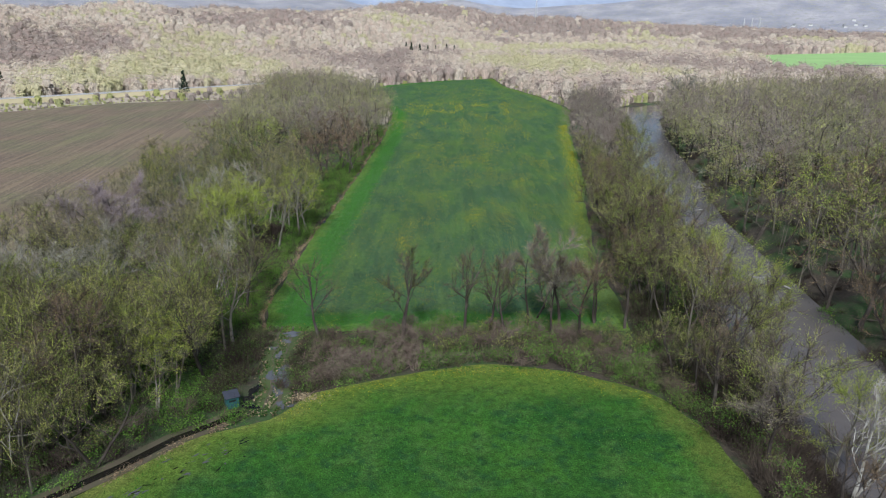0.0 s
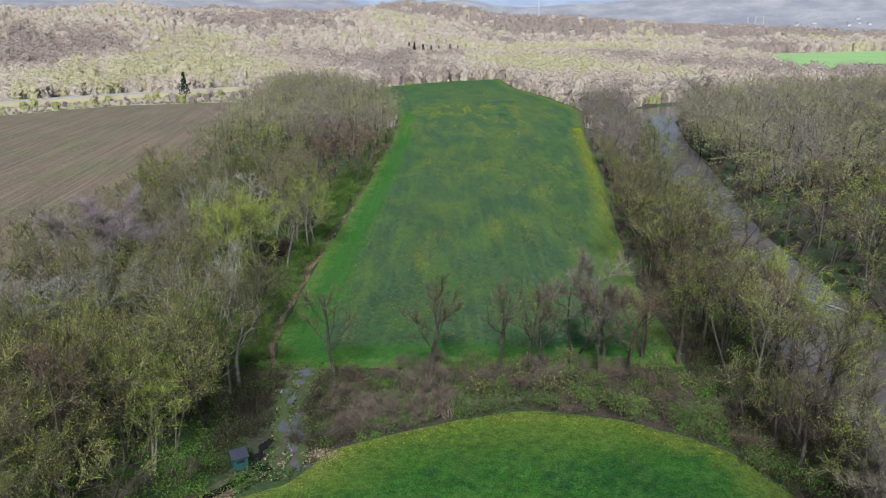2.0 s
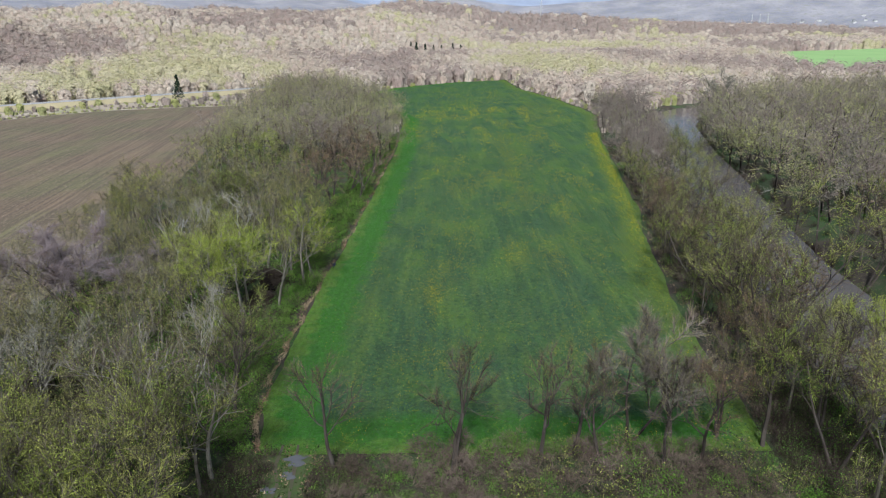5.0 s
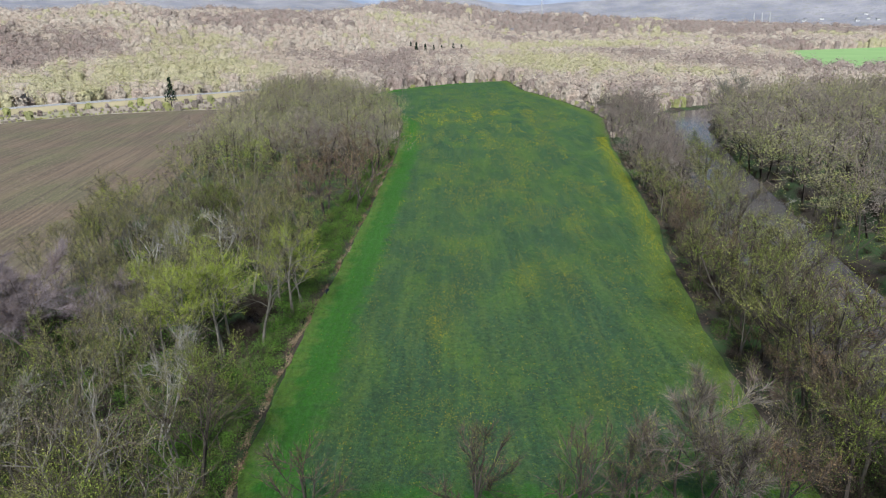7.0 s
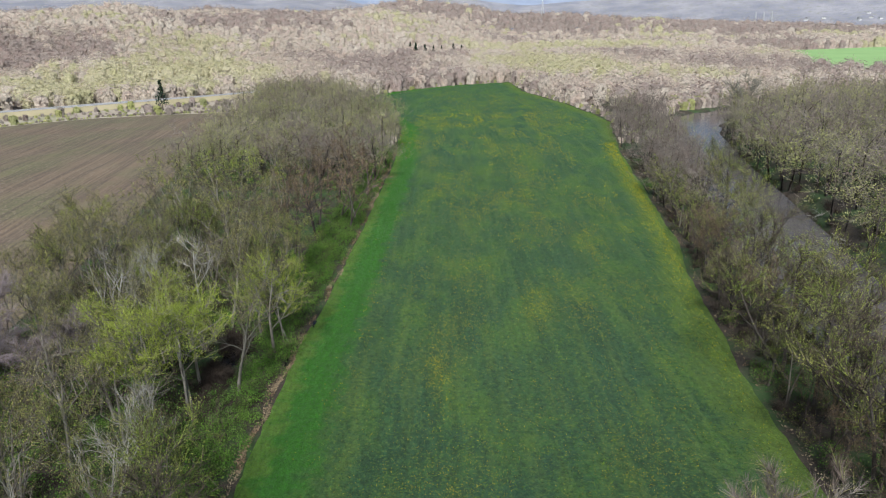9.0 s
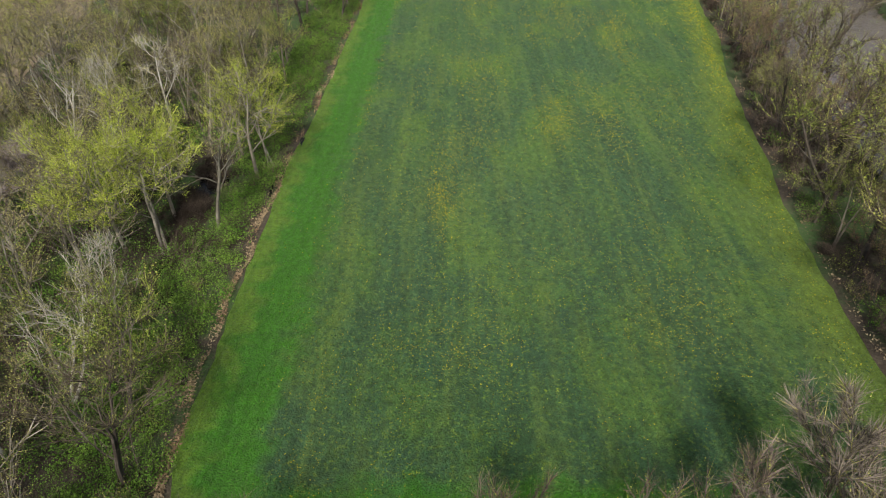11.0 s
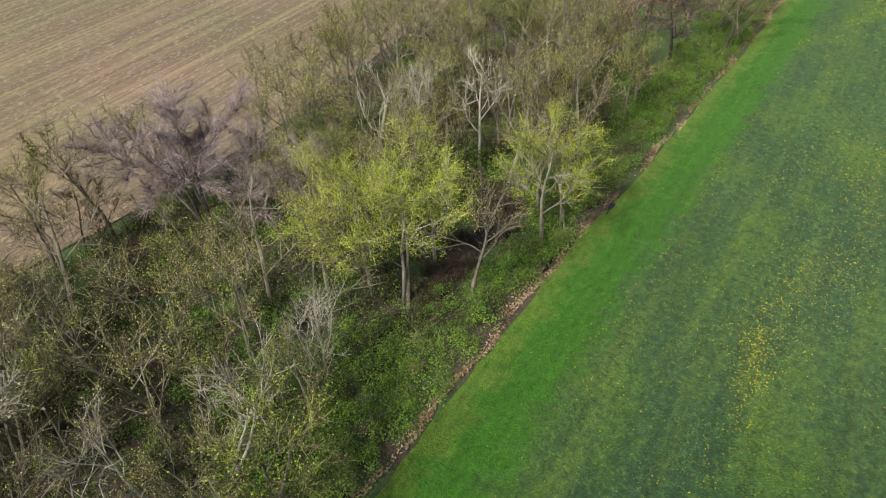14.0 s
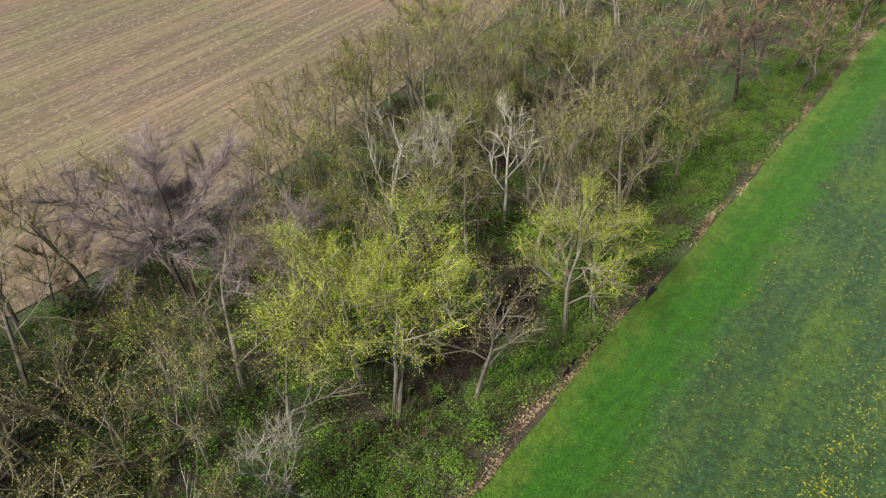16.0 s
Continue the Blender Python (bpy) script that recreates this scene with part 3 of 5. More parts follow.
def grow(seed, h=14.0, stems=1, clear=0.3, limbs=7, boughs=7, reach=0.42, steep=1.0, twigs=22, leaves=14, leaf=0.2, twig=0.045, twig_len=1.3, droop=0.0, girth=0.018, detail=2, curl=0.16, catkins=0.1, bough_r=1.0):
    """One tree at the origin: (trunk with limbs, crown of twigs and buds) as two Geos."""
    rng = np.random.default_rng(seed)
    wood, crown = Geo(), Geo()
    tw_p, tw_d = [], []
    for s in range(stems):
        lean = rng.normal(0, 0.07 if stems == 1 else 0.28, 3)
        lean[2] = 1
        hs = h * (1 if s == 0 else rng.uniform(0.7, 0.95)) * 0.8
        r0 = h * girth * (1 if stems == 1 else 0.75)
        base = (0, 0, -0.4) if stems == 1 else (*rng.normal(0, 0.25, 2), -0.4)
        trunk = bent(rng, base, lean, hs + 0.4, 6, 0.07, 0.05)
        if detail:
            tube(wood, trunk, np.linspace(r0, r0 * 0.22, 7), 6 if detail > 1 else 4)
        else:
            tube(wood, trunk[::3], np.linspace(r0, r0 * 0.22, 3), 3)
        turn = rng.uniform(0, 6.28)
        for k in range(limbs):
            f = clear + (1 - clear) * (k + rng.uniform(0.2, 0.9)) / limbs
            p, d = along(trunk, min(f, 0.99))
            a = turn + k * 2.4 + rng.normal(0, 0.3)
            out = np.array((math.cos(a), math.sin(a), steep + rng.normal(0, 0.2)))
            length = h * reach * (1.25 - 0.65 * f) * rng.uniform(0.8, 1.25)
            limb = bent(rng, p, out, length, 5, curl, 0.06 - droop * 0.4)
            r = r0 * (1.05 - 0.75 * f) * 0.45
            if detail:
                tube(wood, limb, np.linspace(r, r * 0.25, 6), 4 if detail > 1 else 3)
            else:
                slivers(wood, rng, limb[:1], limb[5:] - limb[:1], max(0.12, r * 1.6))
            tops = [limb]
            for b in range(boughs):
                g = 0.25 + 0.75 * (b + rng.uniform(0, 0.9)) / boughs
                p2, d2 = along(limb, min(g, 0.98))
                d3 = unit(d2 + rng.normal(0, 0.62, 3) + np.array((0, 0, 0.25 - droop)))
                l2 = length * (0.62 - 0.28 * g) * rng.uniform(0.7, 1.3)
                bough = bent(rng, p2, d3, l2, 2, 0.06 + curl, 0.08 - droop)
                if detail > 1:
                    tube(wood, bough, bough_r * np.array((r * 0.36, r * 0.25, r * 0.08)) + 0.008, 3)
                elif detail:
                    slivers(wood, rng, bough[:1], bough[2:] - bough[:1], max(0.06, r * 0.6))
                tops.append(bough)
            for line in tops:
                n = max(2, int(twigs * rng.uniform(0.6, 1.4)))
                for f2 in rng.uniform(0.25, 1.0, n):
                    p3, d3 = along(line, f2 * 0.999)
                    tw_p.append(p3)
                    tw_d.append(unit(d3 + rng.normal(0, 0.6, 3) + np.array((0, 0, (0.40 if detail > 1 else 0.2) - 2.0 * droop))) * twig_len * rng.uniform(0.5, 1.4))
    tw_p, tw_d = np.array(tw_p), np.array(tw_d)
    slivers(crown, rng, tw_p, tw_d, twig, (rng.uniform(size=len(tw_p)) < catkins).astype(int))
    if leaves:
        n = int(len(tw_p) * leaves / twigs)
        pick = rng.integers(0, len(tw_p), n)
        at = tw_p[pick] + tw_d[pick] * rng.uniform(0.3, 1.05, (n, 1)) + rng.normal(0, 0.12, (n, 3))
        if detail:
            leaflets(crown, rng, at, leaf, 1)
        else:
            shell(crown, rng, at, np.array((0, 0, h * 0.5)), leaf, 1, 0.7)
    return wood, crown


# kind: bark, twigs, buds, label and habit
KINDS = {
    "grey": (BARK_PALE, TWIG_GREY, BUD_TAN, "bare grey-brown tree with a haze of fine twigs", dict(twigs=20, leaves=13, leaf=0.09, twig=0.026, girth=0.016, bough_r=1.5)),
    "olive": (BARK_GREY, TWIG_GREY, BUD_OLIVE, "olive-green budding tree with a twiggy crown", dict(catkins=0.40, twigs=24, leaves=34, leaf=0.10, twig=0.032, girth=0.014)),
    "tan": (BARK_PALE, TWIG_GREY, BUD_TAN, "pale-trunked tree with tan-green buds", dict(catkins=0.3, twigs=18, leaves=30, leaf=0.09, girth=0.016, twig=0.027, bough_r=1.5)),
    "yellow": (BARK_PALE, TWIG_MIST, BUD_YELLOW, "yellow-green tree in fresh spring leaf", dict(catkins=0.50, twigs=14, leaves=165, leaf=0.075, limbs=9, reach=0.46, steep=0.9, girth=0.016, bough_r=1.6)),
    "purple": (BARK_DARK, TWIG_PURPLE, BUD_RUST, "spreading bare tree with purplish drooping twigs", dict(twigs=120, boughs=10, leaves=4, leaf=0.12, droop=0.08, twig_len=1.3, twig=0.022, reach=0.50, steep=0.9)),
    "white": (BARK_WHITE, TWIG_WHITE, BUD_TAN, "pale-barked bare tree with crooked white limbs", dict(twigs=13, leaves=10, leaf=0.10, girth=0.017, clear=0.35, curl=0.26, twig=0.026, bough_r=1.6)),
    "silver": (BARK_PALE, TWIG_WHITE, BUD_SILVER, "broad silver-grey tree with pale buds", dict(catkins=0.40, twigs=34, leaves=30, leaf=0.14, reach=0.46, limbs=8, twig=0.032)),
    "rust": (BARK_DARK, TWIG_BROWN, BUD_RUST, "brown bare tree with rusty buds", dict(catkins=0.30, twigs=30, leaves=22, leaf=0.115, twig=0.034)),
    "mist": (BARK_DARK, TWIG_MIST, BUD_TAN, "dark-trunked tree with a broad misty grey crown", dict(twigs=60, leaves=8, leaf=0.10, clear=0.36, steep=1.1, twig=0.036, girth=0.018, bough_r=1.2)),
    "dark": (BARK_DARK, TWIG_GREY, BUD_OLIVE, "dark-trunked tree with a thin misty crown", dict(twigs=26, leaves=4, leaf=0.09, clear=0.38, steep=1.35, twig=0.030, girth=0.021, bough_r=1.5)),
    "bank": (BARK_DARK, TWIG_GREY, BUD_OLIVE, "tall dark-trunked tree with an olive-green crown", dict(catkins=0.35, twigs=20, leaves=22, leaf=0.10, clear=0.34, steep=0.9, limbs=8, twig=0.034)),
}
VARIANTS = 3
NEAR = {}
MID = {}
for ki, (kind, (bark, twg, bud, label, habit)) in enumerate(KINDS.items()):
    for v in range(VARIANTS):
        stems = (1, 2, 1)[v] if kind != "purple" else (3, 1, 2)[v]
        opts = dict(habit)
        if stems > 1:
            opts["limbs"] = 5 if stems == 2 else 4
        wood, crown = grow(100 + 10 * ki + v, stems=stems, **opts)
        NEAR[kind, v] = (wood.mesh("trunk", [bark]), crown.mesh("crown", [twg, bud]))
        thin = dict(opts, boughs=4, limbs=max(4, opts.get("limbs", 7) - 2), twigs=max(5, opts["twigs"] * 0.42), leaves=opts["leaves"] * 0.5 + 1, leaf=opts["leaf"] * 1.4, twig=0.07, detail=1, steep=min(0.85, opts.get("steep", 0.85)))
        wood, crown = grow(500 + 10 * ki + v, stems=stems, **thin)
        a, b = wood.data(), crown.data()
        MID[kind, v] = (np.concatenate([a[0], b[0]]), np.concatenate([a[1], b[1] + len(a[0])]), np.concatenate([a[2] * 0, b[2] + 1]))
ORDER = list(KINDS)


def tree(kind, v, x, y, height, turn, label="", wide=1.0):
    z = float(land(x, y))
    ob = new("tree")
    ob.matrix_basis = pose(x, y, z, 0, 0, turn) @ Matrix.Diagonal((height / 14 * wide, height / 14 * wide, height / 14, 1))
    part("trunk", NEAR[kind, v][0], ob)
    part("crown", NEAR[kind, v][1], ob)
    return tagged(ob, label or KINDS[kind][3], "tree", "trees of the near woods")


class Stuff:
    """Many copies of template trees joined into one mesh."""

    def __init__(self):
        self.g, self.n = Geo(), []

    def put(self, tpl, x, y, z, scale, turn, mats_from):
        v, t, m = tpl[:3]
        c, s = math.cos(turn), math.sin(turn)
        sx = scale if isinstance(scale, tuple) else (scale, scale)
        w = np.empty_like(v)
        w[:, 0] = x + (v[:, 0] * c - v[:, 1] * s) * sx[0]
        w[:, 1] = y + (v[:, 0] * s + v[:, 1] * c) * sx[0]
        w[:, 2] = z + v[:, 2] * sx[1]
        self.g.add(w, t, m + mats_from)
        if len(tpl) > 3:
            k = tpl[3]
            self.n.append(np.stack([k[:, 0] * c - k[:, 1] * s, k[:, 0] * s + k[:, 1] * c, k[:, 2]], -1))

    def rounded(self, name, mats):
        """The mesh with each clump shaded as a piece of its crown's round form."""
        me = self.g.mesh(name, mats, True)
        me.normals_split_custom_set_from_vertices(unit(np.concatenate(self.n)).astype(np.float32))
        return me


def scatter(rng, x0, x1, y0, y1, gap):
    """Jittered points, one to each gap x gap square."""
    gx, gy = np.meshgrid(np.arange(x0, x1, gap), np.arange(y0, y1, gap))
    p = np.stack([gx.ravel(), gy.ravel()], -1)
    p[:, 0] += (np.round((p[:, 1] - y0) / gap) % 2) * gap / 2
    return p + rng.uniform(-0.42, 0.42, p.shape) * gap


def in_view(x, y):
    return (np.abs(x + 5) < 0.72 * (y + 25) + 12) & (y > 22)


def in_left_wood(x, y, edge=3.0):
    right = np.where(y < 72, line_at(NEAR_LEFT, y) - 2.0, np.where(y < 97, -27.0, line_at(BIG_LEFT, y) - np.where(y < 200, edge + (edge > 2.5) * 2.0, np.minimum(edge, 1.2))))
    right = np.where(y > 485, -70, right)
    return (x < right) & (x > line_at(BROWN_RIGHT, y) + 2) & (y < 520) & (y > 25)


def in_right_wood(x, y, edge=3.0):
    left = np.where(y < 84, line_at(NEAR_RIGHT, y) + edge, np.where(y < 97, 28.0, line_at(BIG_RIGHT, y) + np.where(y < 180, edge, np.minimum(edge, 1.2))))
    bank = line_at(RIVER_LEFT, y) - 1.0
    return (x > left) & (x < bank) & (y > 20) & (y < 420)


def over_river(x, y):
    return (x > line_at(RIVER_LEFT, y) - 0.5) & (x < line_at(RIVER_RIGHT, y) + 0.5) & (y < 470) | ((y > 395) & (y < 485) & (x > 90) & (segment_distance(x, y, [(a, b) for a, b, _ in RIVER_MID]) < 14))


def in_far_right_wood(x, y):
    return (x > line_at(RIVER_RIGHT, y) + 1.5) & (y < 450) & ~over_river(x, y)


# trees that stand out, one by one: kind, variant, x, y, height, turn
SINGLE = [
    ("dark", 0, -18.3, 93.2, 12.5, 20, "slim dark tree with a few pale limbs beside the track"),
    ("dark", 1, -5.9, 93.2, 14.0, 80, "dark forked bare tree in the hedgerow"),
    ("dark", 2, 3.2, 95.0, 13.8, 150, "tall dark straight tree in the hedgerow"),
    ("dark", 0, 7.0, 96.0, 12.0, 240, ""),
    ("dark", 2, 9.5, 94.0, 11.0, 60, ""),
    ("mist", 1, 13.6, 98.5, 16.0, 10, "tall grey tree with a broad misty crown in the hedgerow"),
    ("mist", 0, 17.8, 98.0, 15.4, 130, ""),
    ("rust", 0, 20.5, 95.5, 13.0, 200, ""),
    ("dark", 1, 23.5, 99.5, 13.0, 300, ""),
    ("mist", 2, 16.0, 94.0, 13.0, 30, ""),
    ("bank", 0, 27.8, 97.5, 15.5, 40, ""),
    ("yellow", 1, -39.0, 134.5, 16.5, 30, "large yellow-green tree over the dark slough"),
    ("yellow", 1, -45.8, 137.5, 16.0, 200, "large yellow-green tree over the dark slough"),
    ("yellow", 0, -40.5, 142.5, 14.0, 80, "yellow-green tree over the dark slough"),
    ("yellow", 0, -32.8, 152.0, 15.0, 200, "bright yellow-green tree at the field's edge"),
    ("yellow", 1, -31.6, 155.0, 12.0, 40, "bright yellow-green tree at the field's edge"),
    ("yellow", 1, -34.2, 73.0, 11.0, 10, "small bright yellow-green tree by the meadow"),
    ("olive", 1, -48.5, 75.0, 11.0, 70, ""),
    ("silver", 1, -55.0, 99.0, 15.0, 0, "broad silver-grey tree with pale buds"),
    ("silver", 0, -60.0, 95.5, 14.0, 110, "broad silver-grey tree with pale buds"),
    ("dark", 1, -31.8, 104.5, 13.5, 45, "dark forked bare tree at the wood's edge"),
    ("purple", 0, -64.0, 133.0, 17.0, 0, "spreading purple-grey tree at the stubble field's edge"),
    ("purple", 2, -58.0, 137.0, 12.0, 140, ""),
    ("purple", 0, -67.0, 141.0, 12.0, 90, ""),
    ("white", 0, -57.7, 155.5, 15.5, 0, ""),
    ("white", 1, -54.8, 157.8, 16.5, 100, ""),
    ("white", 2, -47.1, 163.1, 14.8, 220, ""),
    ("white", 1, -39.5, 112.0, 13.0, 170, "crooked pale tree with white broken limbs"),
    ("white", 2, -42.5, 107.5, 12.0, 20, "crooked pale tree with white broken limbs"),
    ("white", 1, -41.0, 125.0, 12.0, 60, "crooked pale tree with white broken limbs"),
    ("tan", 1, -51.0, 118.0, 14.5, 0, ""),
    ("tan", 2, -47.5, 122.5, 14.0, 90, ""),
    ("tan", 0, -37.8, 120.0, 11.0, 190, ""),
    ("bank", 0, 36.5, 133.0, 17.5, 140, ""),
    ("bank", 2, 35.0, 118.0, 16.0, 200, ""),
    ("olive", 2, 33.5, 104.0, 15.5, 90, ""),
    ("bank", 1, 38.2, 121.0, 20.5, 0, "tall olive-green tree between field and river"),
    ("bank", 1, 44.8, 147.0, 20.0, 60, "tall olive-green tree on the river bank"),
    ("yellow", 0, 44.0, 91.0, 16.0, 120, "thin yellow-green tree on the river bank"),
    ("yellow", 2, 42.6, 64.5, 12.8, 330, "thin yellow-green tree on the river bank"),
    ("dark", 2, 38.0, 80.0, 14.0, 70, "dark leaning tree on the river bank"),
    ("dark", 1, 41.0, 75.5, 13.0, 200, "dark forked bare tree on the river bank"),
    ("dark", 0, 41.5, 97.5, 15.5, 310, "dark leaning tree on the river bank"),
    ("yellow", 2, 42.6, 104.5, 17.0, 0, "yellow-topped tall tree on the river bank"),
    ("olive", 0, 33.2, 86.5, 16.5, 60, "tall yellow-olive tree at the meadow's corner"),
    ("mist", 0, 34.0, 62.0, 12.5, 220, ""),
    ("bank", 1, 33.0, 92.5, 15.0, 130, ""),
    ("silver", 1, 128.0, 386.0, 21.0, 0, "broad pale tree standing out on the far river bank"),
    ("bank", 1, 37.5, 144.0, 20.0, 200, "tall olive-green tree between field and river"),
    ("white", 2, 42.0, 60.0, 14.0, 140, "pale-barked bare tree leaning over the water"),
    ("olive", 1, 56.0, 205.0, 18.0, 100, ""),
    ("bank", 0, 60.0, 222.0, 19.0, 280, ""),
    ("olive", 0, 66.0, 243.0, 19.0, 60, ""),
    ("yellow", 0, -44.0, 136.0, 15.5, 150, "large yellow-green tree over the dark slough"),
]
TREES = 0
taken = []
for kind, v, x, y, h, turn, label in SINGLE:
    tree(kind, v, x, y, h, turn, label, 1.12 if kind == "yellow" else 1.3 if kind in ("purple", "silver") else 1.2 if h > 18.2 else 1.0)
    taken.append((x, y))
    TREES += 1
taken = np.array(taken)

LOW_MIX = ["olive", "dark", "olive", "bank", "rust", "olive", "bank", "tan"]
LEFT_MIX = ["purple", "grey", "rust", "tan", "grey", "tan", "olive", "tan", "grey", "olive", "tan"]
INNER_MIX = ["dark", "rust", "dark", "rust", "dark", "dark", "rust", "bank", "dark", "mist"]
RIGHT_MIX = ["mist", "olive", "bank", "olive", "rust", "dark", "olive", "bank", "bank", "olive"]
rng = np.random.default_rng(7)
mid_wood, away_wood = Stuff(), Stuff()
MID_MATS = [m for k in ORDER for m in KINDS[k][:3]] + [BARK_DARK] + FAR_TONES
FAR_BARK = 3 * len(ORDER)
SLIM = {}
for ki, kind in enumerate(ORDER):
    h = KINDS[kind][4]
    for v in range(VARIANTS):
        SLIM[kind, v] = grow(800 + 10 * ki + v, limbs=6, boughs=4, twigs=8, leaves=min(6.0, h["leaves"] * 0.12 + 1), leaf=0.24, twig=0.075, twig_len=1.7, detail=0, reach=0.48, steep=0.75, clear=0.22, catkins=h.get("catkins", 0.15))


# crowns of the farther trees: uneven domes of clumped buds and twigs
def facing(geo):
    """A template's arrays with one normal a vertex, that of its own triangle."""
    v, t, m = geo.data()
    k = np.zeros_like(v)
    f = unit(np.cross(v[t[:, 1]] - v[t[:, 0]], v[t[:, 2]] - v[t[:, 0]]))
    for i in range(3):
        k[t[:, i]] = f
    return v, t, m, k


def outward(v, count, centre):
    return unit(v[:count] - np.asarray(centre, float))


FAR, FAR_PLAIN = [], []
for s in range(8):
    r2 = np.random.default_rng(900 + s)
    ring, rows_up = 8, np.array((-0.75, -0.2, 0.45, 0.85))
    a = np.arange(ring) * 2 * math.pi / ring
    d = [np.stack([np.cos(a + 0.4 * j) * math.sqrt(1 - u * u), np.sin(a + 0.4 * j) * math.sqrt(1 - u * u), np.full(ring, u)], -1) for j, u in enumerate(rows_up)]
    d = np.concatenate(d + [np.array([(0, 0, 1.0)])])
    tri = []
    for j in range(3):
        for i in range(ring):
            p0, p1 = j * ring + i, j * ring + (i + 1) % ring
            tri += [(p0, p1, p1 + ring), (p0, p1 + ring, p0 + ring)]
    tri = np.array(tri + [(3 * ring + i, 3 * ring + (i + 1) % ring, 4 * ring) for i in range(ring)])
    lobes = unit(r2.normal(size=(7, 3)) + np.array((0, 0, 0.5)))
    spread = np.array((5.6, 5.6, 5.6)) * np.array((r2.uniform(0.85, 1.15), r2.uniform(0.85, 1.15), r2.uniform(0.85, 1.1)))

    def skin(way):
        return 0.74 + 0.22 * np.max(np.clip(way @ lobes.T, 0, 1) ** 3, 1)

    g = Geo()
    core = d * (skin(d) * r2.uniform(0.72, 1.02, len(d)))[:, None] * spread + np.array((0, 0, 6.2))
    core = (core - np.array((0, 0, 6.2))) * 0.74 + np.array((0, 0, 5.6))
    core[:ring, :2] *= 1.3
    core[:ring, 2] = 0.3
    g.add(core, tri, 0)
    n = 84
    w = unit(r2.normal(size=(n, 3)) + np.array((0, 0, 0.35)))
    p = w * (skin(w) * r2.uniform(0.70, 1.12, n))[:, None] * spread + np.array((0, 0, 6.2))
    shell(g, r2, p, np.array((0, 0, 5.0)), 1.05, 0, 0.25)
    rounded_to = g.n
    n = 14
    w = unit(r2.normal(size=(n, 3)) + np.array((0, 0, 0.8)))
    p = w * skin(w)[:, None] * spread + np.array((0, 0, 6.2))
    slivers(g, r2, p, unit(w * 0.6 + np.array((0, 0, 0.6)) + r2.normal(0, 0.4, (n, 3))) * r2.uniform(0.9, 1.8, (n, 1)), 0.2, 0)
    tube(g, [(0, 0, -0.6), (r2.normal(0, 0.2), r2.normal(0, 0.2), 4.5)], [0.22, 0.12], 3, 1)
    v, t, m, k = facing(g)
    k[:rounded_to] = outward(v, rounded_to, (0, 0, -5.0))
    FAR.append((v, t, m, k))
    few = np.concatenate([np.arange(len(tri) + 30), np.arange(len(t) - 12, len(t))])
    FAR_PLAIN.append((v, t[few], m[few], k))

FINE = []
for s in range(6):
    g, r2 = Geo(), np.random.default_rng(950 + s)
    lobes = r2.normal(0, 1, (11, 3)) * np.array((2.5, 2.5, 2.0)) + np.array((0, 0, 8.4))
    n = 400
    own = r2.integers(0, 11, n)
    p = lobes[own] + unit(r2.normal(size=(n, 3))) * r2.uniform(0.7, 1.9, (n, 1))
    shell(g, r2, p, np.array((0, 0, 6.0)), 0.25, 0, 0.3)
    rounded_to = g.n
    n = 90
    q = lobes[r2.integers(0, 11, n)] + r2.normal(0, 0.8, (n, 3))
    slivers(g, r2, q, unit(q - np.array((0, 0, 3.0)) + r2.normal(0, 1.5, (n, 3))) * r2.uniform(1.0, 2.2, (n, 1)), 0.08, 1)
    v, t, m, k = facing(g)
    k[:rounded_to] = unit(unit(v[:rounded_to] - np.repeat(lobes[own], 3, 0)) + outward(v, rounded_to, (0, 0, 5.0)))
    FINE.append((v, t, m, k))


for key, (wood, crown) in SLIM.items():
    whole, wm = Geo(), crown.data()
    whole.add(*wood.data()[:2], 0)
    whole.add(wm[0], wm[1], wm[2] + 1)
    SLIM[key] = facing(whole)


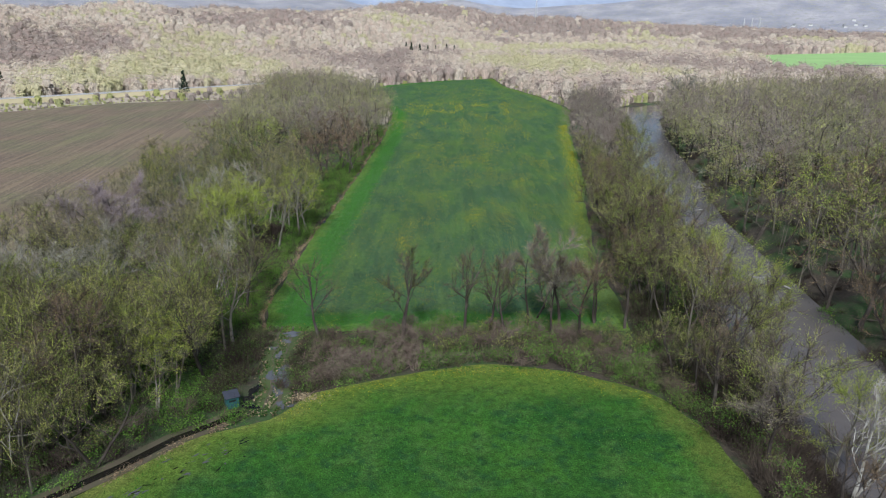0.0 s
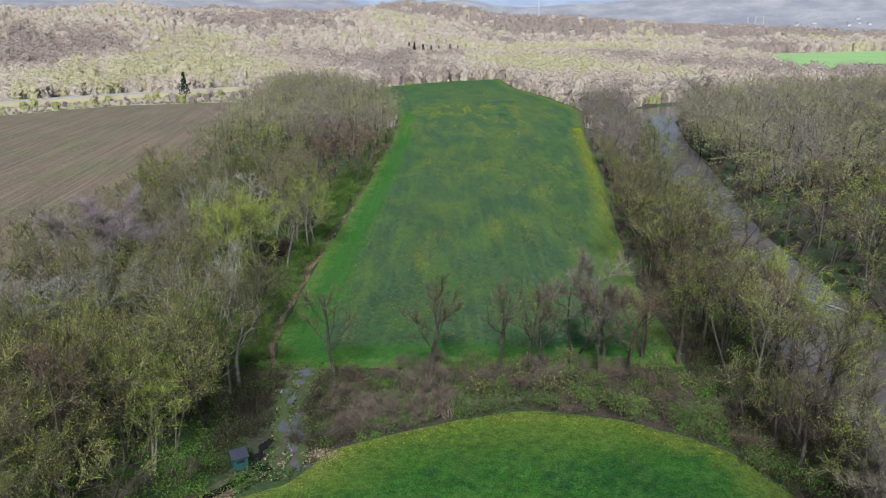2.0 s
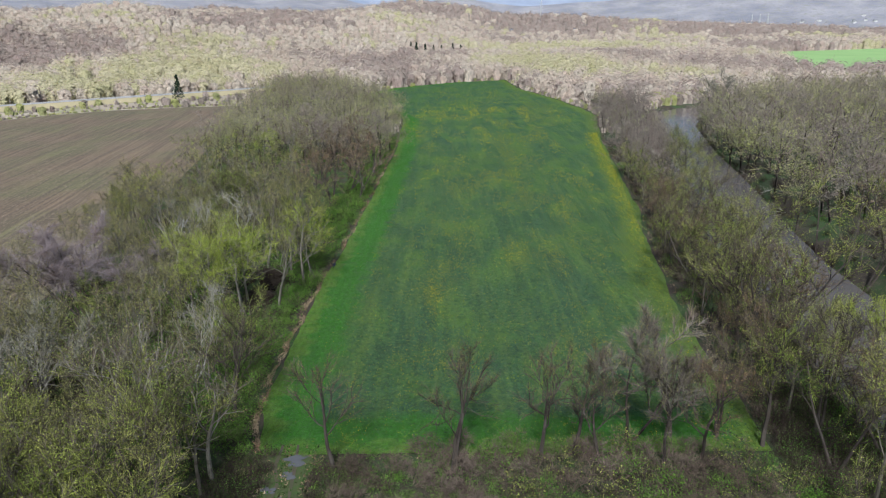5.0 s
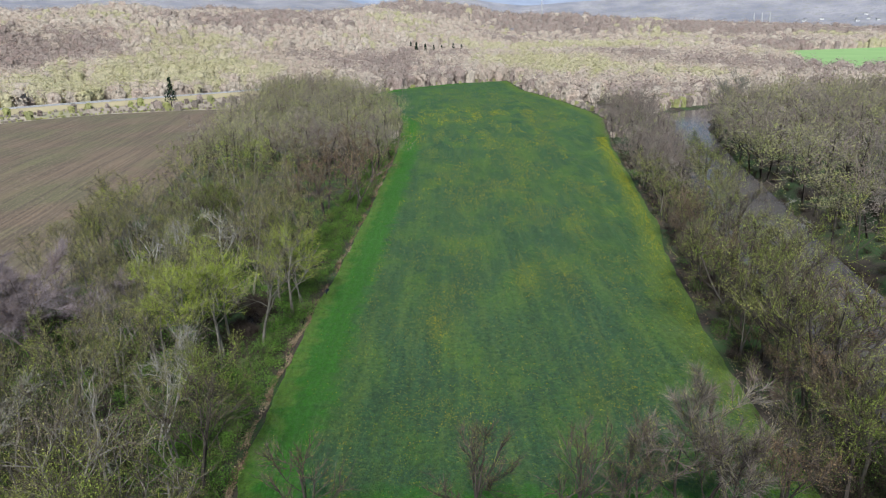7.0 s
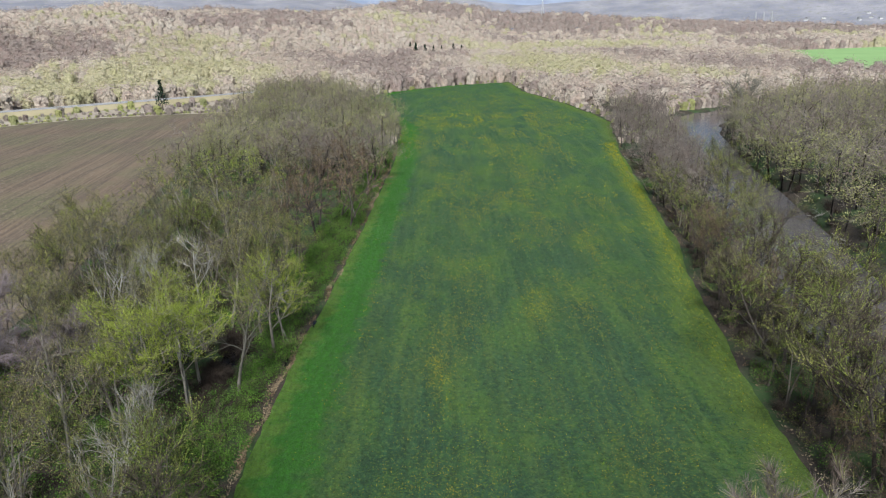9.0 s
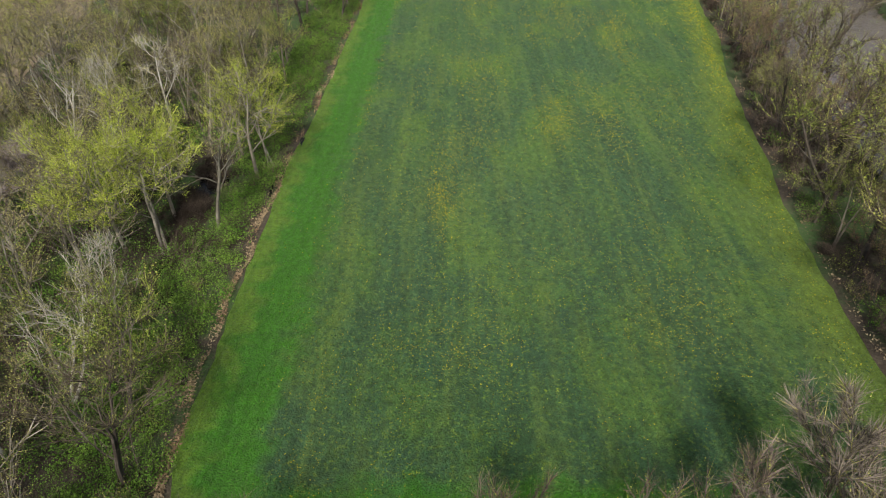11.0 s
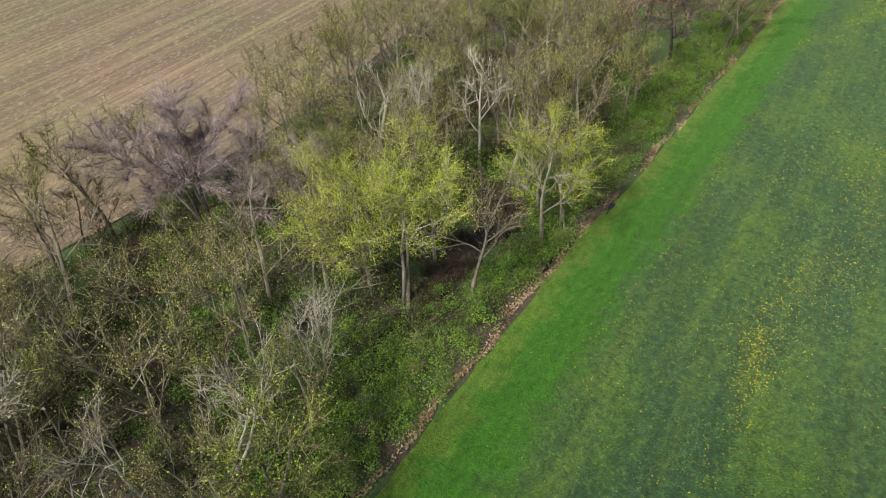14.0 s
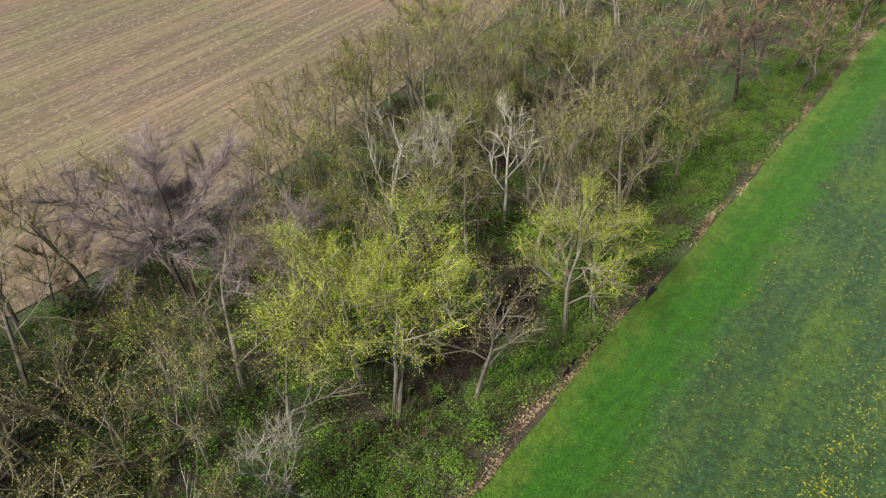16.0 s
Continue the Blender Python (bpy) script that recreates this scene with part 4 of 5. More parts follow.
def plant(points, mix, low, high, near, slim):
    global TREES
    for x, y in points:
        tone = noise.noise((x * 0.035, y * 0.035, 3.0)) * 0.7 + 0.5
        kind = mix[int(np.clip(tone * 0.6 + rng.uniform(0, 0.4), 0, 0.999) * len(mix))]
        if mix is LEFT_MIX and y > 185 and rng.uniform() < 0.6:
            kind = "rust" if noise.noise((x * 0.02, y * 0.02, 31.0)) > 0.12 and y < 280 else ("olive", "tan", "olive", "tan", "olive", "grey", "yellow")[int(rng.integers(7))]
        if mix is LEFT_MIX and y < 84:
            kind = LOW_MIX[int(rng.integers(len(LOW_MIX)))]
        v, h, turn = int(rng.integers(VARIANTS)), rng.uniform(low, high), rng.uniform(0, 360)
        if near(x, y) and TREES < 355:
            tree(kind, v, x, y, h, turn, "", rng.uniform(0.95, 1.25))
            TREES += 1
        else:
            tpl = SLIM if slim(x, y) else MID
            first = 3 * ORDER.index(kind)
            one = tpl[kind, v]
            if tpl is SLIM:
                # bark of the farther trees, and twig and bud paled in colour to stand for haze
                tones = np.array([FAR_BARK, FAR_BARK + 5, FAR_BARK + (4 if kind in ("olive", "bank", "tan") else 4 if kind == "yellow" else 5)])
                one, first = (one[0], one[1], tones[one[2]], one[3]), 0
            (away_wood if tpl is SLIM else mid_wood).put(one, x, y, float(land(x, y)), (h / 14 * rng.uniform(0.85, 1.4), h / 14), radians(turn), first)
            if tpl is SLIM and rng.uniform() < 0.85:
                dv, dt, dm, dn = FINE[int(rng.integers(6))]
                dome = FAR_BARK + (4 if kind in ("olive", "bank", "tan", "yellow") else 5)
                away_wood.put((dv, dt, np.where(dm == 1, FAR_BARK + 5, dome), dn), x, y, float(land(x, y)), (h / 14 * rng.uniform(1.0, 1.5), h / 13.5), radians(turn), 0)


def clear_of(p, r):
    d = np.hypot(p[:, None, 0] - taken[None, :, 0], p[:, None, 1] - taken[None, :, 1]).min(1)
    return p[d > r]


pts = scatter(rng, -140, -20, 26, 520, 5.5)
pts = clear_of(pts[in_left_wood(*pts.T) & in_view(*pts.T)], 4.0)
pts = pts[~((np.hypot(pts[:, 0] + 39, (pts[:, 1] - 147) * 0.4) < 4.0))]
extra = scatter(rng, -100, -25, 30, 92, 5.0)
pts = np.concatenate([pts, clear_of(extra[in_left_wood(*extra.T) & in_view(*extra.T)], 3.0)])
pts = pts[(np.hypot(pts[:, 0] + 65, pts[:, 1] - 131) > 8.5) & (np.hypot(pts[:, 0] + 34.5, pts[:, 1] - 69) > 5) & (np.hypot(pts[:, 0] + 53, pts[:, 1] - 92) > 5.5)]
pts = pts[~((pts[:, 0] > -30) & (pts[:, 1] < 100) & (pts[:, 1] > 66))]
pts = pts[(pts[:, 1] < 200) | (rng.uniform(size=len(pts)) < 0.62)]
plant(pts, LEFT_MIX, 9.5, 17.0, lambda x, y: 55 < y < 200, lambda x, y: y > 262)
pts = scatter(rng, 26, 120, 22, 420, 6.0)
pts = clear_of(pts[in_right_wood(*pts.T) & in_view(*pts.T)], 3.5)
tall = (pts[:, 1] > 88) & (pts[:, 1] < 150)
plant(pts[tall], INNER_MIX, 11, 16, lambda x, y: True, lambda x, y: False)
plant(pts[~tall], INNER_MIX, 8.5, 13.5, lambda x, y: 45 < y < 175, lambda x, y: y > 220)
by = np.concatenate([np.arange(70, 150, 6.0), np.arange(150, 335, 8.0)])
by = by + rng.uniform(-2, 2, len(by))
pts = np.stack([line_at(RIVER_LEFT, by) - rng.uniform(0.5, 4.5, len(by)), by], -1)
plant(clear_of(pts, 2.5), ["dark", "mist", "bank", "dark", "mist", "olive"], 11, 17, lambda x, y: y < 215, lambda x, y: y > 260)
ey = np.arange(108, 250, 4.6) + rng.uniform(-1.5, 1.5, 31)
pts = np.stack([line_at(BIG_RIGHT, ey) + rng.uniform(1.8, 4.5, len(ey)), ey], -1)
plant(clear_of(pts, 2.5), ["rust", "dark", "bank", "olive", "rust", "mist"], 8.5, 13, lambda x, y: y < 190, lambda x, y: y > 260)
pts = scatter(rng, 40, 420, 30, 450, 6.2)
pts = pts[in_far_right_wood(*pts.T) & in_view(*pts.T)]
pts = pts[(pts[:, 1] < 170) & (pts[:, 0] < 120) | (rng.uniform(size=len(pts)) < 0.62)]
plant(pts, RIGHT_MIX, 10, 21, lambda x, y: x < 78 and 80 < y < 170, lambda x, y: y > 190 or x > 120)
tagged(new("woodland_beyond", away_wood.rounded("woodland_beyond", MID_MATS)), "olive and grey spring woodland farther off, haze in its colour", "woodland", kind="stuff")
tagged(new("woodland", mid_wood.g.mesh("woodland", MID_MATS)), "budding spring woodland of grey, olive and yellow-green trees", "woodland", kind="stuff")

# far woods: simple crowns on short trunks, over the plain and the hill
far_wood = Stuff()


def in_big_field(x, y, pad=3.0):
    return (y > 96) & (y < 616 + pad) & (x > line_at(BIG_LEFT, y) - pad) & (x < line_at(BIG_RIGHT, y) + pad)


ROAD = [(-420, 297), (-266, 425), (-157, 516), (-78, 585), (-25, 660), (60, 800)]
GREEN_FAR = [(310, 655), (400, 945), (458, 1070), (700, 1170), (950, 1150), (720, 640), (400, 625)]


def in_poly(x, y, poly):
    inside = np.zeros(np.shape(x), bool)
    for (ax, ay), (bx, by) in zip(poly, poly[1:] + poly[:1]):
        cross = ((ay > y) != (by > y)) & (x < (bx - ax) * (y - ay) / ((by - ay) or 1e-9) + ax)
        inside ^= cross
    return inside


CLEARING = [(-330, 640), (-215, 690), (-150, 665), (-190, 615), (-300, 560)]


def free_far(x, y):
    ok = in_view(x, y) & ~in_big_field(x, y) & ~over_river(x, y) & ~in_poly(x, y, GREEN_FAR) & ~in_poly(x, y, CLEARING)
    road_y = line_at([(b, a) for a, b in ROAD], x)
    ok &= (segment_distance(x, y, ROAD) > 9) & ~((x < -105) & (y < road_y) & (y > road_y - 95))
    return ok


def in_brown(x, y):
    return (y < 447) & (x > line_at(BROWN_LEFT, np.minimum(y, 445)) - 3) & (x < line_at(BROWN_RIGHT, np.minimum(y, 445)) + 3)


for y0, y1, gap, size in ((380, 700, 7.8, 0.95), (700, 1050, 9.0, 1.05), (1050, 1520, 13.0, 1.35), (1520, 2080, 21.0, 1.8)):
    w = 0.72 * y1 + 40
    pts = scatter(rng, -w, w, y0, y1, gap)
    x, y = pts.T
    keep = free_far(x, y) & ~in_brown(x, y) & ~in_left_wood(x, y, 0) & ~in_right_wood(x, y, -3) & ~in_far_right_wood(x, y)
    keep &= ~((y < 450) & (x > 0))
    for x, y in pts[keep]:
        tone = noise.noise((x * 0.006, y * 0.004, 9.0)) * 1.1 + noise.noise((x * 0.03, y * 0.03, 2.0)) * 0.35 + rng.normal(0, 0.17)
        # Brown drifts, and most trees past 1520 m, paint in the clouds' shade.
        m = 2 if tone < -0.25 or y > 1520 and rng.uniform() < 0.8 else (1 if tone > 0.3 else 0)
        v, t, mi, nr = (FAR if y < 900 else FAR_PLAIN)[int(rng.integers(8))]
        k = size * rng.uniform(0.7, 1.4)
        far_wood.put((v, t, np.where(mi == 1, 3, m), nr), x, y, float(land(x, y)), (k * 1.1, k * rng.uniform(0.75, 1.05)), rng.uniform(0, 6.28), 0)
tagged(new("far_woods", far_wood.rounded("far_woods", FAR_TONES[:3] + [TWIG_GREY])), "far woods of bare and budding trees over plain and hill, sunlight and haze in their colour", "woodland", kind="stuff")

# low scrub between the stubble field and the road
scrub = Stuff()
pts = scatter(rng, -420, -100, 330, 560, 5.4)
x, y = pts.T
road_y = line_at([(b, a) for a, b in ROAD], x)
keep = (y < road_y - 12) & ~in_brown(x, y) & in_view(x, y) & ~in_left_wood(x, y, 0) & (y > 330)
for x, y in pts[keep]:
    v, t, mi, nr = FAR_PLAIN[int(rng.integers(8))]
    k = rng.uniform(0.12, 0.24) if rng.uniform() < 0.88 else rng.uniform(0.35, 0.6)
    m = (4, 3, 3, 4, 2)[int(rng.integers(5))]
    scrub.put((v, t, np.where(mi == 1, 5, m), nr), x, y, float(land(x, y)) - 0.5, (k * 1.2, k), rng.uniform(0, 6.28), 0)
ey = rng.uniform(330, 616, 420)
for ex in (line_at(BIG_LEFT, ey) - rng.uniform(1.5, 9, 420), line_at(BIG_RIGHT, ey) + rng.uniform(1.5, 9, 420)):
    for x, y in zip(ex, ey):
        v, t, mi, nr = FAR_PLAIN[int(rng.integers(8))]
        k = rng.uniform(0.15, 0.34)
        scrub.put((v, t, np.where(mi == 1, 5, (2, 3, 0, 4)[int(rng.integers(4))]), nr), x, y, float(land(x, y)) - 0.5, (k * 1.2, k), rng.uniform(0, 6.28), 0)
rx = rng.uniform(84, 260, 420)
ry = np.interp(rx, [72, 85, 98, 112, 150, 230, 400], [270, 340, 400, 425, 447, 470, 490]) + rng.uniform(1, 16, 420)
for x, y in zip(rx, ry):
    v, t, mi, nr = FAR_PLAIN[int(rng.integers(8))]
    k = rng.uniform(0.35, 0.8)
    scrub.put((v, t, np.where(mi == 1, 5, (2, 3, 0, 4)[int(rng.integers(4))]), nr), x, y, float(land(x, y)) - 0.5, (k * 1.1, k), rng.uniform(0, 6.28), 0)
bx = rng.uniform(-330, -118, 500)
by = line_at([(b, a) for a, b in BROWN_LEFT if b >= 300], bx) + rng.uniform(3.0, 9.0, 500)
for x, y in zip(bx, by):
    v, t, mi, nr = FAR_PLAIN[int(rng.integers(8))]
    k = rng.uniform(0.08, 0.18)
    scrub.put((v, t, np.where(mi == 1, 5, (4, 3, 3, 4)[int(rng.integers(4))]), nr), x, y, float(land(x, y)) - 0.4, (k * 1.3, k), rng.uniform(0, 6.28), 0)
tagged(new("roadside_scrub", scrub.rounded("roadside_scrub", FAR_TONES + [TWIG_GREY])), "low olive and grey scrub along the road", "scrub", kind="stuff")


# ---- undergrowth ----
SHRUBS = []
for s in range(6):
    r2 = np.random.default_rng(300 + s)
    n = 120
    p = r2.normal(0, 0.3, (n, 3)) * np.array((1, 1, 0))
    d = unit(r2.normal(0, 0.6, (n, 3)) * np.array((1, 1, 0.3)) + np.array((0, 0, 0.8))) * r2.uniform(0.7, 1.7, (n, 1))
    fork = unit(d + r2.normal(0, 0.45, (n, 3))) * r2.uniform(0.35, 0.8, (n, 1))
    bare, leafy, mound = Geo(), Geo(), Geo()
    for g, count in ((bare, n), (leafy, n // 2), (mound, 20)):
        slivers(g, r2, p[:count], d[:count], 0.035, 0)
        slivers(g, r2, p[:count] + d[:count] * 0.6, fork[:count], 0.024, 0)
    k = 260
    i = r2.integers(0, n // 2, k)
    leaflets(leafy, r2, p[i] + d[i] * r2.uniform(0.35, 1.1, (k, 1)) + r2.normal(0, 0.16, (k, 3)), 0.075, 1)
    lobes = r2.normal(0, 0.55, (7, 3)) * np.array((1, 1, 0)) + np.array((0, 0, 0.35)) + r2.uniform(0, 0.35, (7, 1)) * np.array((0, 0, 1))
    k = 420
    own = lobes[r2.integers(0, 7, k)]
    w = unit(r2.normal(size=(k, 3)) + np.array((0, 0, 0.4)))
    shell(mound, r2, own + w * r2.uniform(0.3, 0.6, (k, 1)), np.array((0, 0, -0.4)), 0.085, 1, 0.5)
    SHRUBS.append({"bramble": mound.data(), "brush": bare.data(), "leafy": leafy.data()})
BRUSH_MATS = [TWIG_BRUSH, LEAF_GREEN, TWIG_BRUSH, LEAF_DARK]


def brush(name, pts, green, size, label):
    st = Stuff()
    for x, y in pts:
        k = size * rng.uniform(0.6, 1.35)
        g = noise.noise((x * 0.06, y * 0.06, 20.0)) * 0.6 + 0.5 + rng.normal(0, 0.15)
        tpl = SHRUBS[int(rng.integers(6))]["bramble" if g < green - 0.15 else "leafy" if g < green + 0.25 else "brush"]
        v, t, m = tpl
        if g >= green:
            m = m + 2
        st.put((v, t, m), x, y, float(land(x, y)), (k, k), rng.uniform(0, 6.28), 0)
    return tagged(new(name, st.g.mesh(name, BRUSH_MATS)), label, "undergrowth", kind="stuff")


pts = scatter(rng, -110, -20, 26, 300, 3.7)
x, y = pts.T
pts = pts[in_left_wood(x, y, 1.8) & in_view(x, y) & (np.hypot(x + 38.8, (y - 148) * 0.36) > 4.2)]
brush("undergrowth", pts, 0.80, 1.15, "green bramble and brown brush under the trees")
pts = scatter(rng, -76, -33, 92, 195, 2.7)
x, y = pts.T
pts = pts[in_left_wood(x, y, 5.0) & (np.hypot(x + 38.8, (y - 148) * 0.36) > 4.6)]
brush("understorey", pts, 0.55, 1.9, "olive and brown saplings and brush filling the wood")
pts = scatter(rng, -42, -24, 98, 330, 1.6)
x, y = pts.T
edge = line_at(BIG_LEFT, y)
pts = pts[(x < edge - 1.2) & (x > edge - 9.5) & (np.hypot(x + 38.8, (y - 148) * 0.36) > 3.4)]
brush("bramble_edge", pts, 1.0, 1.3, "bright green bramble along the field's edge")
pts = scatter(rng, -18, 33, 70, 97, 1.5)
x, y = pts.T
pts = pts[(y > np.where(x < 16, line_at([(b, a) for a, b in NEAR_LEFT if a > -20], x) + 0.5, np.interp(x, [16, 23, 27, 30], [83.4, 80, 76.5, 69]))) & (y < 96)]
brush("hedgerow_brush", pts, 0.55, 0.95, "brown brush and green bushes along the hedgerow")
pts = scatter(rng, 24, 100, 30, 300, 2.9)
x, y = pts.T
pts = pts[in_right_wood(x, y, 1.0) & in_view(x, y)]
brush("bank_brush", pts, 0.35, 1.25, "brown brush and green bushes on the river bank")
pts = scatter(rng, 29, 48, 36, 110, 1.5)
x, y = pts.T
pts = pts[in_right_wood(x, y, 0.8) & in_view(x, y)]
brush("bank_thicket", pts, 0.30, 1.6, "tall brown and olive thicket on the river bank")
pts = scatter(rng, -80, -24, 34, 96, 2.5)
x, y = pts.T
pts = pts[in_left_wood(x, y, 1.0) & in_view(x, y) & (np.hypot(x + 25.3, y - 73.6) > 2.0)]
brush("wood_thicket", pts, 0.62, 1.5, "dense brown and green thicket at the wood's edge")
pts = np.concatenate([scatter(rng, -29.5, -25.5, 73, 97, 1.2), scatter(rng, -20.2, -16, 78, 95, 1.1)])
pts = pts[np.hypot(pts[:, 0] + 25.3, pts[:, 1] - 73.6) > 1.8]
brush("track_brush", pts, 0.5, 1.0, "brown brush and weeds beside the farm track")
yy = rng.uniform(50, 330, 260)
pts = np.concatenate([np.stack([line_at(RIVER_RIGHT, yy) + rng.normal(1.0, 1.2, 260), yy], -1), np.stack([line_at(RIVER_LEFT, yy) - np.abs(rng.normal(0.6, 1.0, 260)), yy], -1)])
brush("shore_brush", pts, 0.2, 1.3, "overhanging brown brush along the water's edge")
pts = scatter(rng, 40, 150, 60, 260, 5.5)
x, y = pts.T
pts = pts[in_far_right_wood(x, y) & in_view(x, y)]
brush("far_bank_brush", pts, 0.30, 1.3, "brown brush beyond the river")


pts = np.stack([rng.normal(-38.8, 1.7, 130), rng.uniform(136, 160, 130)], -1)
brush("slough_brush", pts, -1.0, 0.9, "bare grey twigs and dead wood over the slough")


# ---- single bushes along the hedgerow, the meadow's corner and the ditch ----
def bush_parts(seed, twigs, leaves, leaf):
    """Stems fanning from one stool, twigs thickening to a rounded uneven top, and fine leaves on them."""
    r2 = np.random.default_rng(seed)
    lobes = np.column_stack([r2.normal(0, 0.75, (6, 2)), r2.uniform(0.9, 1.7, 6)])
    branches, foliage = Geo(), Geo()
    for end in lobes:
        for _ in range(4):
            line = bent(r2, (*r2.normal(0, 0.2, 2), -0.2), end + r2.normal(0, 0.3, 3), 1.7 * r2.uniform(0.8, 1.1), 3, 0.12, 0.05)
            tube(branches, line, [0.035, 0.026, 0.018, 0.008], 3)
    own = lobes[r2.integers(0, 6, twigs)]
    w = unit(r2.normal(size=(twigs, 3)) + np.array((0, 0, 0.35)))
    p = own + w * r2.uniform(0.15, 0.55, (twigs, 1))
    p[:, 2] = np.maximum(p[:, 2], 0.05)
    d = unit(w + np.array((0, 0, 0.3)) + r2.normal(0, 0.5, (twigs, 3))) * r2.uniform(0.3, 0.75, (twigs, 1))
    slivers(branches, r2, p, d, 0.028)
    if leaves:
        i = r2.integers(0, twigs, leaves)
        leaflets(foliage, r2, p[i] + d[i] * r2.uniform(0.1, 1.1, (leaves, 1)), leaf)
    return branches, foliage


BUSHES = {"bare": [], "green": [], "olive": []}
for k in range(3):
    for tone, bark, leaf_mat, leaves in (("bare", TWIG_BROWN, None, 0), ("green", TWIG_BROWN, LEAF_GREEN, 900), ("olive", TWIG_GREY, BUD_OLIVE, 420)):
        wood, foliage = bush_parts(400 + k, 900 if tone == "bare" else 380, leaves, 0.10)
        BUSHES[tone].append((wood.mesh("stem", [bark]), foliage.mesh("foliage", [leaf_mat]) if leaves else None))
BUSH_LABELS = {"bare": "rounded bare bush of greyish-brown twigs in rough grass", "green": "dense bush in fresh green leaf", "olive": "loose bush with olive buds at the wood's edge"}


def bush(tone, x, y, size):
    ob = new("bush")
    ob.matrix_basis = pose(x, y, float(land(x, y)), 0, 0, float(rng.uniform(0, 360))) @ Matrix.Diagonal((size, size, size * float(rng.uniform(0.8, 1.1)), 1))
    wood, foliage = BUSHES[tone][int(rng.integers(3))]
    part("stem", wood, ob)
    if foliage:
        part("foliage", foliage, ob)
    return tagged(ob, BUSH_LABELS[tone], "bush", "bushes of the hedgerow and wood edges")


rim_y = [(b, a) for a, b in NEAR_LEFT if a > -20]
for row, gap in ((1.7, 2.5), (4.6, 2.8), (7.8, 3.0), (11.2, 3.2), (14.5, 3.6)):
    for x in np.arange(-16.5, 29, gap):
        x = x + rng.uniform(-0.8, 0.8)
        front = float(line_at(rim_y, x)) if x < 5 else float(np.interp(x, [5, 16, 23, 27, 30], [84.6, 83, 79.5, 76, 68]))
        tone = "bare" if x < -2 else ("green" if rng.uniform() < (0.7 if row < 3 else 0.35) else "olive" if rng.uniform() < 0.45 else "bare")
        bush(tone, x, min(front + row + rng.uniform(-0.7, 0.7), 96.4), rng.uniform(0.95, 1.5))
for y in np.arange(50, 76, 2.4):
    bush("olive" if rng.uniform() < 0.5 else "green", float(line_at(NEAR_RIGHT, y)) + rng.uniform(2.0, 5.5), y, rng.uniform(0.9, 1.4))
for k in np.arange(0.12, 0.9, 0.055):
    bush("green" if rng.uniform() < 0.45 else "olive" if rng.uniform() < 0.4 else "bare", -25.5 - 22 * k - rng.uniform(2.2, 5.0), 72.5 - 24 * k + rng.uniform(1.0, 3.0), rng.uniform(0.8, 1.3))
for y in np.arange(104, 225, 3.4):
    bush("green" if rng.uniform() < 0.3 else "olive" if rng.uniform() < 0.4 else "bare", float(line_at(BIG_RIGHT, y)) + rng.uniform(1.4, 4.5), y, rng.uniform(0.7, 1.2))
for y in np.arange(100, 235, 3.6):
    bush("green" if rng.uniform() < 0.75 else "olive", float(line_at(BIG_LEFT, y)) - rng.uniform(2.2, 5.8), y + rng.uniform(-1, 1), rng.uniform(0.6, 1.05))


# ---- water in the woods, track and ditch ----
def blob(name, x, y, rx, ry, turn, mat, lift, label, category, seed, kind="structure"):
    """A flat patch with an uneven outline."""
    r2 = np.random.default_rng(seed)
    n = 28
    a = np.arange(n) * 2 * math.pi / n
    w = 0.85 + 0.3 * np.sin(2 * a + r2.uniform(0, 6)) + 0.14 * np.sin(3 * a + r2.uniform(0, 6)) + 0.16 * np.sin(5 * a + r2.uniform(0, 6)) + r2.normal(0, 0.09, n)
    c, s = math.cos(radians(turn)), math.sin(radians(turn))
    px, py = rx * w * np.cos(a), ry * w * np.sin(a)
    bx, by = x + px * c - py * s, y + px * s + py * c
    z = float(np.max(land(bx, by))) + lift
    v = np.concatenate([[(x, y, z)], np.stack([bx, by, np.full(n, z)], -1)])
    i = np.arange(n)
    t = np.stack([np.zeros(n, int), 1 + i, 1 + (i + 1) % n], -1)
    return tagged(new(name, tri_mesh(name, v, t, np.zeros(n), [mat])), label, category, kind=kind)


for k, (x, y, rx, ry, turn) in enumerate([(-38.8, 155.5, 2.3, 4.6, 5), (-38.9, 148, 2.7, 4.4, 10), (-38.4, 141, 1.7, 4.2, 0), (-38.9, 132.5, 0.9, 3.2, 0), (-36.8, 127, 0.8, 2.0, 0), (-36.4, 118.5, 0.9, 1.8, 10), (-38.3, 93.5, 1.6, 1.0, 0)]):
    blob("water_slough", x, y, rx, ry, turn, DARK_WATER, 0.05, "still dark water among the trees", "water", 40 + k)
for k, (x, y, rx, ry) in enumerate([(-28.5, 162, 0.25, 1.7), (-29.6, 153, 0.28, 2.2), (-30.1, 148.5, 0.25, 1.4), (-31.0, 115.7, 0.5, 0.6)]):
    blob("water_puddle", x - 0.2, y, rx, ry, 0, DARK_WATER, 0.19, "dark standing water along the field's edge", "puddle", 60 + k)

